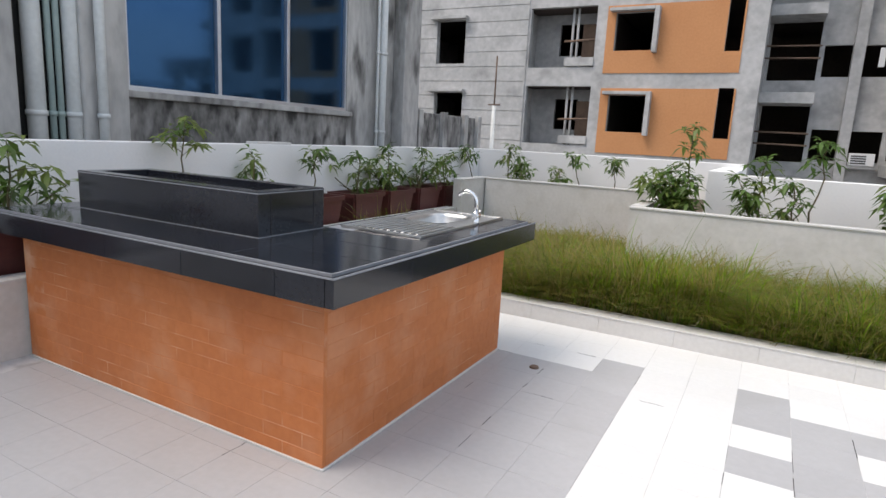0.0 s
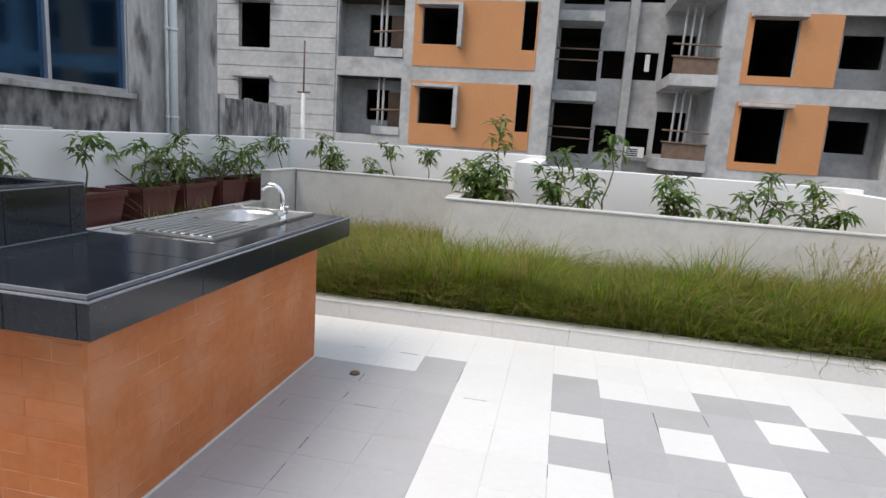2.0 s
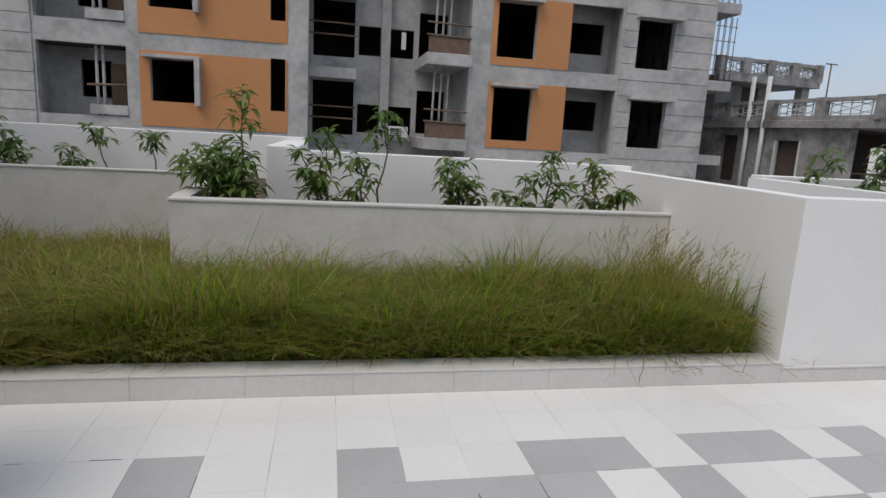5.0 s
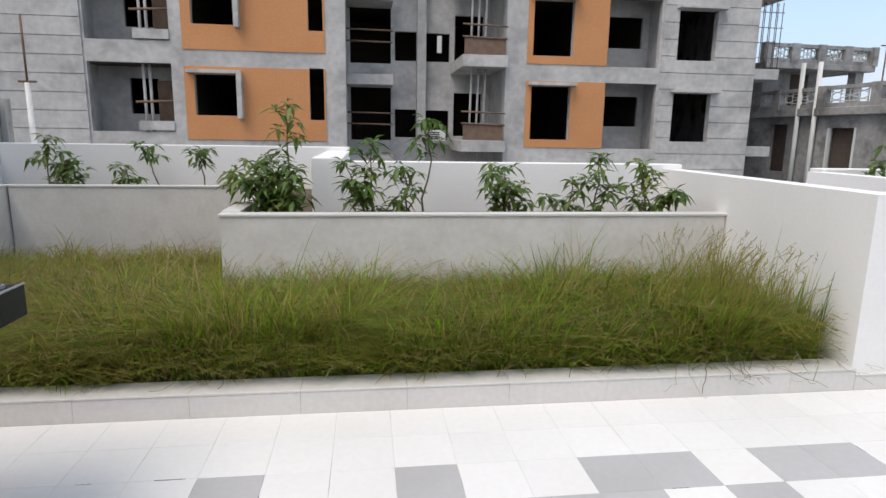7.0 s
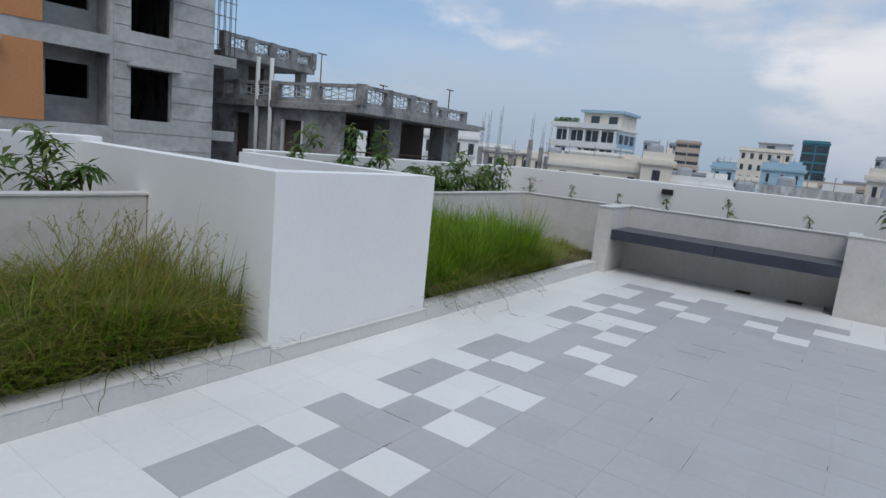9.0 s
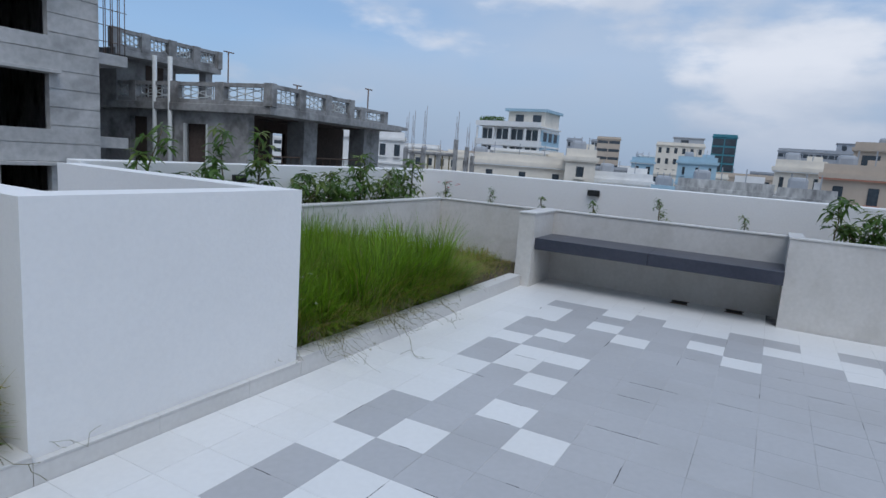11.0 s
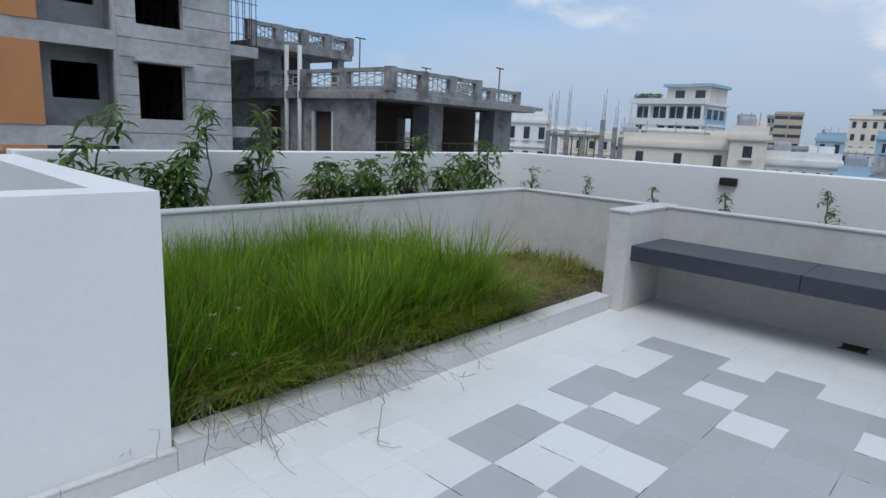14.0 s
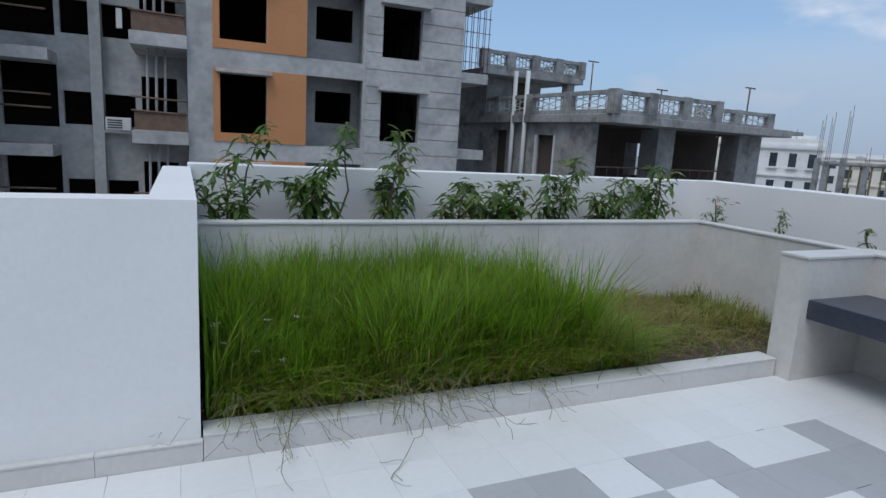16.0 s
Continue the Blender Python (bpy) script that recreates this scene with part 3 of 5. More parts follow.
# ---- the apartment building under construction ----
F = 18.45
ST = 2.88
flats = thing("apartment_building", (1, F, -20), "grey concrete apartment building under construction with orange panels", "building")
LEVELS = (-1, 0, 1, 2, 3, 4)
HOLES = [(-12.22, -10.88, 1.69, 3.4), (-8.07, -5.5, 1.5, 3.69), (-4.8, -3.42, 2.06, 3.375), (-1.1, -0.62, 1.97, 3.66),
         (6.56, 7.99, 1.43, 3.276), (9.27, 11.21, 1.13, 3.45), (11.86, 13.32, 1.426, 3.153)]
for L in LEVELS:
    dz = L * ST
    z0, z1 = 0.98 + dz, 0.98 + ST + dz
    hs = [(a, b, c + dz, d + dz) for a, b, c, d in HOLES]
    wall_parts("storey_wall", -15.5, 0.11, z0, z1, F, F + 0.22, hs, M_CONCRETE, flats)
    wall_parts("storey_wall", 5.62, 14.93, z0, z1, F, F + 0.22, hs, M_CONCRETE, flats)
    # shuttering courses, slightly proud, with open joints
    for (a, b, tops) in ((-15.5, -8.15, 5), (11.3, 14.93, 5)):
        h = ST / tops
        for k in range(tops):
            wall_parts("concrete_course", a, b, z0 + k * h + 0.014, z0 + (k + 1) * h - 0.014, F - 0.04, F - 0.002, hs, M_CONCRETE, flats)
    # orange cladding
    wall_parts("orange_panel", -5.11, -0.56, 1.27 + dz, 3.62 + dz, F - 0.03, F - 0.002, hs, M_ORANGE, flats, "orange brick cladding")
    wall_parts("orange_panel", 6.36, 9.26, 1.15 + dz, 3.45 + dz, F - 0.03, F - 0.002, hs, M_ORANGE, flats, "orange brick cladding")
    # fins, lintels and sills
    part("window_fin", box(-3.42, -3.26, F - 0.32, F - 0.031, 1.96 + dz, 3.5 + dz, 0.01), M_CONCRETE, flats)
    for (a, b, z) in ((-4.98, -3.42, 3.39), (6.42, 8.12, 3.29), (11.72, 13.55, 3.165), (-12.42, -10.75, 3.42)):
        part("lintel", box(a, b, F - 0.34, F - 0.036, z + dz, z + 0.11 + dz, 0.01), M_CONCRETE, flats)
    # rooms behind the openings; their unlit darkness is put into the wall colour
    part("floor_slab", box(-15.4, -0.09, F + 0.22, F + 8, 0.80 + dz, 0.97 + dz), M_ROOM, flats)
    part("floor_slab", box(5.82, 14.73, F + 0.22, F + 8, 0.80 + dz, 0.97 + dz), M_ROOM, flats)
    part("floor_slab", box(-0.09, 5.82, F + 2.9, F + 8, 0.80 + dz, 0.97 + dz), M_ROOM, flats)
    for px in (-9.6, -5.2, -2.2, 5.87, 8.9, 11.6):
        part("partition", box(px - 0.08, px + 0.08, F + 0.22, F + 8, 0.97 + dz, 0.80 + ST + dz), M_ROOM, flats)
    # balcony recesses with an inner wall and doorway
    for (a, b, c, dd, door) in ((-8.3, -5.3, 1.0, 3.85, (-7.3, -6.35, 2.1, 3.3)), (9.1, 11.4, 1.0, 3.85, (9.83, 11.15, 1.96, 3.08))):
        wall_parts("balcony_wall", a, b, c + dz, dd + dz, F + 1.35, F + 1.5, [(door[0], door[1], door[2] + dz, door[3] + dz)], M_CONCRETE, flats)
        part("balcony_side", box(a - 0.1, a, F + 0.22, F + 1.35, c + dz, dd + dz), M_CONCRETE, flats)
        part("balcony_side", box(b, b + 0.1, F + 0.22, F + 1.35, c + dz, dd + dz), M_CONCRETE, flats)
        part("balcony_soffit", box(a, b, F + 0.22, F + 1.35, dd - 0.06 + dz, dd + dz), M_CONCRETE, flats)
    part("brick_infill", box(-6.25, -5.52, F + 0.9, F + 1.0, 1.65 + dz, 3.2 + dz), M_RUST, flats, "reddish brick infill")
    part("balcony_upstand", box(-6.6, -5.5, F - 0.06, F + 0.2, 1.55 + dz, 1.85 + dz), M_CONCRETE, flats)
    for px in (-6.5, -6.3):
        part("prop", add_tube(bmesh.new(), [(px, F + 0.4, 1.0 + dz), (px, F + 0.4, 3.8 + dz)], 0.05, sides=8), M_CONCRETE, flats, "site prop")
    part("rail", add_tube(bmesh.new(), [(-6.7, F + 0.1, 2.45 + dz), (-5.5, F + 0.1, 2.5 + dz)], 0.04, sides=6), M_RUST, flats)
    # the deep bay in the middle
    hs2 = [(0.2, 1.74, 1.3 + dz, 3.6 + dz), (1.89, 2.72, 1.42 + dz, 2.49 + dz), (3.07, 4.0, 1.42 + dz, 2.47 + dz), (4.19, 5.3, 1.5 + dz, 3.15 + dz)]
    wall_parts("bay_wall", 0.11, 5.62, z0, z1, F + 2.7, F + 2.9, hs2, M_CONCRETE, flats)
    part("bay_side", box(-0.09, 0.11, F + 0.22, F + 2.9, z0, z1), M_CONCRETE, flats)
    part("bay_side", box(5.62, 5.82, F + 0.22, F + 2.9, z0, z1), M_CONCRETE, flats)
    part("bay_column", box(2.72, 3.06, F + 2.36, F + 2.698, z0, z1, 0.01), M_CONCRETE, flats)
    part("bay_balcony", box(0.11, 1.76, F + 1.2, F + 2.7, 0.40 + ST + dz, 0.76 + ST + dz, 0.01), M_CONCRETE, flats)
    part("bay_balcony", box(4.05, 5.62, F - 0.3, F + 2.7, 0.97 + ST + dz, 1.36 + ST + dz, 0.01), M_CONCRETE, flats)
    for zz in (1.9, 2.3):
        part("balcony_rail", add_tube(bmesh.new(), [(0.11, F + 1.3, zz + dz), (1.76, F + 1.3, zz + dz - 0.02)], 0.03, sides=6), M_RUST, flats)
        part("balcony_rail", add_tube(bmesh.new(), [(4.05, F - 0.22, zz + 0.05 + dz), (5.6, F - 0.22, zz + dz)], 0.03, sides=6), M_RUST, flats)
    for px in (4.45, 4.7, 4.95):
        part("prop", add_tube(bmesh.new(), [(px, F + 0.5, 1.3 + dz), (px + 0.05, F + 0.5, 3.9 + dz)], 0.04, sides=8), M_CONCRETE, flats, "site prop")
    part("rail_screen", box(4.12, 5.55, F - 0.2, F - 0.17, 1.38 + dz, 1.95 + dz), M_RUST, flats, "rusty balcony screen")
    # side balconies
    part("side_slab", box(14.93, 16.3, F + 0.5, F + 4.0, 0.90 + dz, 1.28 + dz, 0.01), M_CONCRETE, flats)
    part("side_wall", box(14.73, 14.93, F + 0.22, F + 8, z0, z1), M_CONCRETE_D, flats)
    # solid block; the shade of an unlit side room is in its colour
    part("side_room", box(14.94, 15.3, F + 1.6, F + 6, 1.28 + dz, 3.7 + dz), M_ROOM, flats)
for L in (0, 1):
    for k in range(9):
        px = 15.35 + 0.13 * k
        part("rebar", add_tube(bmesh.new(), [(px, F + 0.8 + 0.1 * (k % 2), 1.28 + L * ST + 2.88), (px, F + 0.8 + 0.1 * (k % 2), 3.9 + L * ST + 2.7)], 0.016, sides=5), M_RUST, flats)
    for q in range(4):
        part("rebar_tie", add_tube(bmesh.new(), [(15.3, F + 0.8, 4.6 + L * ST + 0.55 * q), (16.5, F + 0.85, 4.6 + L * ST + 0.55 * q)], 0.014, sides=5), M_RUST, flats)
part("lower_wall", box(-15.5, 14.93, F, F + 8, -20, 0.79 - ST), M_CONCRETE, flats)
# room-side back wall, with the unlit darkness in its colour
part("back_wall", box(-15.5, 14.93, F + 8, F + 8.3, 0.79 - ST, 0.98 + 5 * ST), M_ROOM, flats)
part("end_wall", box(-15.7, -15.5, F, F + 8.3, -20, 0.98 + 5 * ST), M_CONCRETE, flats)
part("roof_slab", box(-15.7, 14.93, F - 0.05, F + 8.3, 0.98 + 5 * ST, 1.25 + 5 * ST), M_CONCRETE, flats)
ac = thing("air_conditioner", (3.5, F + 2.5, 1.3), "small white outdoor air conditioner on the bay balcony", "air conditioner")
part("casing", box(3.1, 3.85, F + 2.3, F + 2.69, 1.30, 1.72, 0.02), M_WHITE, ac)
for q in range(4):
    part("louvre", box(3.16, 3.6, F + 2.285, F + 2.30, 1.36 + 0.08 * q, 1.40 + 0.08 * q), M_DARK, ac)
part("bracket", box(3.0, 3.95, F + 2.35, F + 2.69, 1.2, 1.30), M_CONCRETE, ac)
# white strip stands in for daylight seen through a slit in the bay
sheet = thing("daylight_strip", (3.55, F + 2.6, 4.6), "white strip in place of daylight through the opening of the bay wall", "sheet")
part("cloth", box(3.5, 3.68, F + 2.62, F + 2.66, 4.62, 5.25, 0.012), M_WHITE, sheet)

# ---- the old building next door with the blue window ----
old = thing("old_building", (-7.5, 2.0, -20), "weathered grey concrete building with a blue glazed window", "building")
OX = -5.5
for r in ((-10, 0.02, -20, 6.5), (0.02, 3.9, -20, 0.5), (0.02, 3.9, 3.95, 6.5), (3.9, 5.0, -20, 6.5)):
    part("wall", box(OX - 0.3, OX, *r), M_CONCRETE_D, old)
part("window_apron", box(OX - 0.3, OX, 0.02, 3.9, 0.5, 1.88), M_APRON, old, "black-streaked concrete apron")
# dark sheet on the wall paints the shade in the gap behind the pipes
part("pipe_recess", box(OX, OX + 0.02, -1.24, -0.63, -1, 6.5), M_DARK, old)
part("room", box(OX - 5, OX - 0.8, -10, 5.0, -20, 6.5), M_ROOM, old)
part("pilaster", box(OX, OX + 0.22, -0.62, -0.12, -20, 6.5, 0.02), M_CONCRETE_D, old)
part("pilaster", box(OX, OX + 0.3, -2.6, -1.25, -20, 6.5, 0.02), M_CONCRETE_D, old)
part("pilaster", box(OX, OX + 0.25, 5.25, 5.8, -20, 6.5, 0.02), M_CONCRETE_D, old)
part("corner_column", box(OX - 0.6, OX, 5.0, 5.82, -20, 6.5), M_CONCRETE_D, old)
part("sill", box(OX, OX + 0.07, -0.05, 3.98, 1.80, 1.88, 0.01), M_CONCRETE_D, old)
part("beam", box(OX, OX + 0.1, -0.12, 5.2, 3.98, 4.5, 0.02), M_CONCRETE_D, old)
M_BLUE = material("blue_mirror_glass", (0.022, 0.075, 0.155), (0.03, 0.09, 0.18), 0.03, 1, 10, metal=0.85, bump=0.0)
# near-black backing sheet puts the unlit room behind the panes into its colour
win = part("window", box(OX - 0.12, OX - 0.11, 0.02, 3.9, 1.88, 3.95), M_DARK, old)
edges = [0.02, 1.3, 2.55, 3.9]
for a, b in zip(edges, edges[1:]):
    part("pane", box(OX - 0.09, OX - 0.08, a + 0.03, b - 0.03, 1.93, 3.9), M_BLUE, win, "blue mirrored pane")
for e in edges:
    part("mullion", box(OX - 0.11, OX - 0.02, e - 0.025, e + 0.03, 1.88, 3.95, 0.004), M_ALU, win)
part("bottom_rail", box(OX - 0.105, OX - 0.01, 0.02, 3.9, 1.88, 1.935, 0.004), M_ALU, win)
for (yy, r, mm) in ((-1.02, 0.085, M_PIPE), (-0.87, 0.03, M_PIPE_G), (-0.79, 0.03, M_PIPE_G), (-0.66, 0.075, M_PIPE), (-0.46, 0.05, M_PIPE), (4.75, 0.07, M_PIPE), (4.6, 0.025, M_PIPE)):
    xx = OX + 0.12 if yy < -0.6 or yy > 0 else OX + 0.29
    p = part("drain_pipe", add_tube(bmesh.new(), [(xx, yy, -1), (xx, yy, 6.4)], r, sides=14), mm, old)
    for zz in (1.55, 2.9, 4.3):
        part("clip", add_tube(bmesh.new(), [(xx, yy, zz), (xx, yy, zz + 0.05)], r + 0.012, sides=12), mm, p)
lw = thing("boundary_wall", (OX, 7.5, -20), "black-stained concrete boundary wall beside the old building", "wall")
part("wall_panel", box(OX - 0.15, OX, 5.83, 9.0, -20, 2.02, 0.02), M_APRON, lw)
for yy in (6.1, 7.1, 8.1, 8.8):
    part("post", box(OX, OX + 0.1, yy, yy + 0.18, -20, 2.06, 0.01), M_CONCRETE_D, lw)
pole = thing("antenna_pole", (-5.2, 9.2, -20), "thin white and grey pole beyond the parapet", "pole")
part("lower_pipe", add_tube(bmesh.new(), [(-5.2, 9.2, -20), (-5.2, 9.2, 2.35)], 0.05, sides=10), M_PIPE, pole)
part("rod", add_tube(bmesh.new(), [(-5.2, 9.2, 2.35), (-5.2, 9.2, 3.5)], 0.02, sides=8), M_RUST, pole)
part("cross_bar", add_tube(bmesh.new(), [(-5.35, 9.2, 2.37), (-5.05, 9.2, 2.37)], 0.02, sides=6), M_RUST, pole)

# ---- the terrace-roofed concrete building to the north-east ----
gray = thing("concrete_building", (23, 19, -20), "grey unfinished concrete building with roof terraces and balustrades", "building")
GX, GY = 18.9, 15.4
part("lower_wall", box(GX, 28.1, GY, 27, -20, -0.55), M_CONCRETE_G, gray)
# floor and added soffit board carry the storey's unlit darkness in their colour
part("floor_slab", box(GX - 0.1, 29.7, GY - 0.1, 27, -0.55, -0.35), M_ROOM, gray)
part("ceiling", box(GX + 0.3, 27.9, GY + 0.3, 25.8, 2.45, 2.495), M_ROOM, gray, "added soffit board with unlit darkness in its colour")
part("roof_slab", box(GX - 0.3, 28.7, GY - 1.25, 27, 2.5, 2.8, 0.02), M_CONCRETE_G, gray)
part("slab_overhang", box(28.7, 30.9, GY - 0.4, 21, 2.68, 2.84), M_CONCRETE_G, gray)
for (a, b) in ((GX - 0.05, GX + 0.3), (22.25, 23.2), (27.1, 28.6)):
    part("column", box(a, b, GY, GY + 0.9, -0.35, 2.5, 0.02), M_CONCRETE_G, gray)
part("column", box(27.1, 28.1, 22, 23, -0.35, 2.5), M_CONCRETE_G, gray)
for a, b, c, d in ((16.3, 17.46, -0.35, 2.5), (18.73, 20.8, -0.35, 2.5), (21.8, 27, -0.35, 2.5), (17.46, 18.73, 2.03, 2.5), (17.46, 18.73, -0.35, 0.2), (20.8, 21.8, 2.2, 2.5), (20.8, 21.8, -0.35, 0.2)):
    part("west_wall", box(GX, GX + 0.25, a + 0.002, b - 0.002, c, d), M_CONCRETE_G, gray)
for yy in (17.46, 18.65):
    part("window_jamb", box(GX - 0.03, GX + 0.1, yy, yy + 0.08, 0.2, 2.03), M_PIPE, gray)
# inner wall and partition are coloured dark to look unlit
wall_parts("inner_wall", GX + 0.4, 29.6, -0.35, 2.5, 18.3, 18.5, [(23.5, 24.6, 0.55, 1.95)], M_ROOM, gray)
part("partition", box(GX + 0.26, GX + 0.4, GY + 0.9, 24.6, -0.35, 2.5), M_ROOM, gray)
part("railing", add_tube(bmesh.new(), [(19.2, GY + 0.2, 0.95), (27.1, GY + 0.2, 0.95)], 0.03, sides=6), M_RUST, gray)
for k in range(14):
    part("baluster", add_tube(bmesh.new(), [(19.4 + k * 0.57, GY + 0.2, -0.35), (19.4 + k * 0.57, GY + 0.2, 0.95)], 0.015, sides=5), M_RUST, gray)


def balustrade(p, q, z, h, bays, parent):
    """Posts, top rail and patterned open panels between two points."""
    p, q = Vector((*p, 0)), Vector((*q, 0))
    d = (q - p) / bays
    n = Vector((-d.y, d.x, 0)).normalized() * 0.08
    def slab(a, b, z0, z1, w, name):
        bm = bmesh.new()
        off = n.normalized() * w
        vs = [bm.verts.new((*(c + s * off).xy, zz)) for zz in (z0, z1) for c, s in ((a, 1), (b, 1), (b, -1), (a, -1))]
        for f in ((0, 1, 2, 3), (7, 6, 5, 4), (0, 4, 5, 1), (1, 5, 6, 2), (2, 6, 7, 3), (3, 7, 4, 0)):
            bm.faces.new([vs[i] for i in f])
        bmesh.ops.recalc_face_normals(bm, faces=bm.faces)
        return part(name, bm, M_CONCRETE_G, parent)
    slab(p, q, z + h - 0.14, z + h, 0.10, "top_rail")
    slab(p, q, z, z + 0.16, 0.09, "plinth")
    u = d.normalized()
    for k in range(bays + 1):
        c = p + d * k
        slab(c - u * 0.2, c + u * 0.2, z, z + h + 0.02, 0.13, "post")
    for k in range(bays):
        a, b = p + d * k + u * 0.2, p + d * (k + 1) - u * 0.2
        bm = bmesh.new()
        w = (b - a).length
        for q2 in range(5):
            c = a + (b - a) * (q2 + 0.5) / 5
            add_tube(bm, [(c.x, c.y, z + 0.16), (c.x, c.y, z + h - 0.14)], 0.022, sides=4)
        for s in (0, 1):
            add_tube(bm, [(*(a + (b - a) * t).xy, z + 0.18 + (h - 0.34) * (t if s else 1 - t)) for t in (0, 0.5, 1)], 0.02, sides=4)
        add_tube(bm, [(*(a + (b - a) * (0.5 + 0.42 * math.cos(t))).xy, z + h / 2 + 0.01 + 0.2 * math.sin(t)) for t in [k2 * math.pi / 6 for k2 in range(13)]], 0.02, sides=4)
        part("grille", bm, M_PIPE, parent, "white patterned grille")


balustrade((GX - 0.15, 26), (GX - 0.15, GY - 1.1), 2.8, 0.8, 5, gray)
balustrade((GX - 0.15, GY - 1.1), (24.0, GY - 1.1), 2.8, 0.8, 3, gray)
balustrade((24.2, GY - 0.2), (28.6, GY - 0.2), 2.8, 0.68, 2, gray)
part("roof_room", box(18.6, 21.6, 22.2, 27, 2.8, 4.46), M_CONCRETE_G, gray)
# flat dark panel on the wall stands in for a shaded opening
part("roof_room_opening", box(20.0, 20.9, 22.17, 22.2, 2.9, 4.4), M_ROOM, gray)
part("upper_slab", box(17.5, 22.95, 20.8, 27, 4.46, 4.7, 0.02), M_CONCRETE_G, gray)
part("column", box(22.3, 22.7, 21.1, 21.5, 2.8, 4.46), M_CONCRETE_G, gray)
balustrade((17.6, 20.95), (22.85, 20.95), 4.7, 0.75, 4, gray)
balustrade((22.85, 20.95), (22.85, 25.5), 4.7, 0.75, 3, gray)
for (px, py, z0, z1) in ((18.68, 20.09, -2, 4.6), (18.68, 19.24, -2, 4.55)):
    part("drain_pipe", add_tube(bmesh.new(), [(px, py, z0), (px, py, z1)], 0.09, sides=10), M_PIPE, gray)
for (px, py, z0, z1) in ((23.6, 21.0, 2.8, 5.6), (27.6, 15.6, 2.8, 4.5), (25.0, 18, 2.8, 4.3)):
    mast = part("roof_mast", add_tube(bmesh.new(), [(px, py, z0), (px, py, z1)], 0.035, sides=6), M_RUST, gray)
    part("mast_arm", add_tube(bmesh.new(), [(px - 0.3, py, z1), (px + 0.35, py, z1)], 0.03, sides=5), M_RUST, mast)

gray.rotation_euler = (0, 0, radians(5))
gray.location = (22.684, 19.543, -20)

# ---- the city beyond ----
def tint(name, c, bump=0.0):
    return material(name, tuple(v * 0.94 for v in c), tuple(min(1, v * 1.05) for v in c), 0.85, 0.25, 3, bump=bump, stains=(tuple(v * 0.72 for v in c), 0.35))


M_CREAM, M_FARWHITE, M_SKYBLUE, M_TAN = tint("cream_render", (0.74, 0.69, 0.60)), tint("white_render", (0.76, 0.76, 0.745)), tint("sky_blue_paint", (0.36, 0.52, 0.62)), tint("tan_render", (0.50, 0.42, 0.34))
M_TEAL, M_GREYF, M_PINK = tint("teal_glass", (0.06, 0.22, 0.27)), tint("far_grey", (0.36, 0.38, 0.41)), tint("terracotta_paint", (0.50, 0.24, 0.17))
M_WINDOW = material("dark_window_glass", (0.03, 0.04, 0.05), (0.06, 0.075, 0.09), 0.15, 0.5, 4, bump=0.0)
M_STAINEDTOP = material("stained_parapet", (0.20, 0.20, 0.20), (0.64, 0.64, 0.62), 0.9, 0.6, 3, bump=0.2, streak=2.5)
CAM0 = Vector((3.6, -1.8, 0))


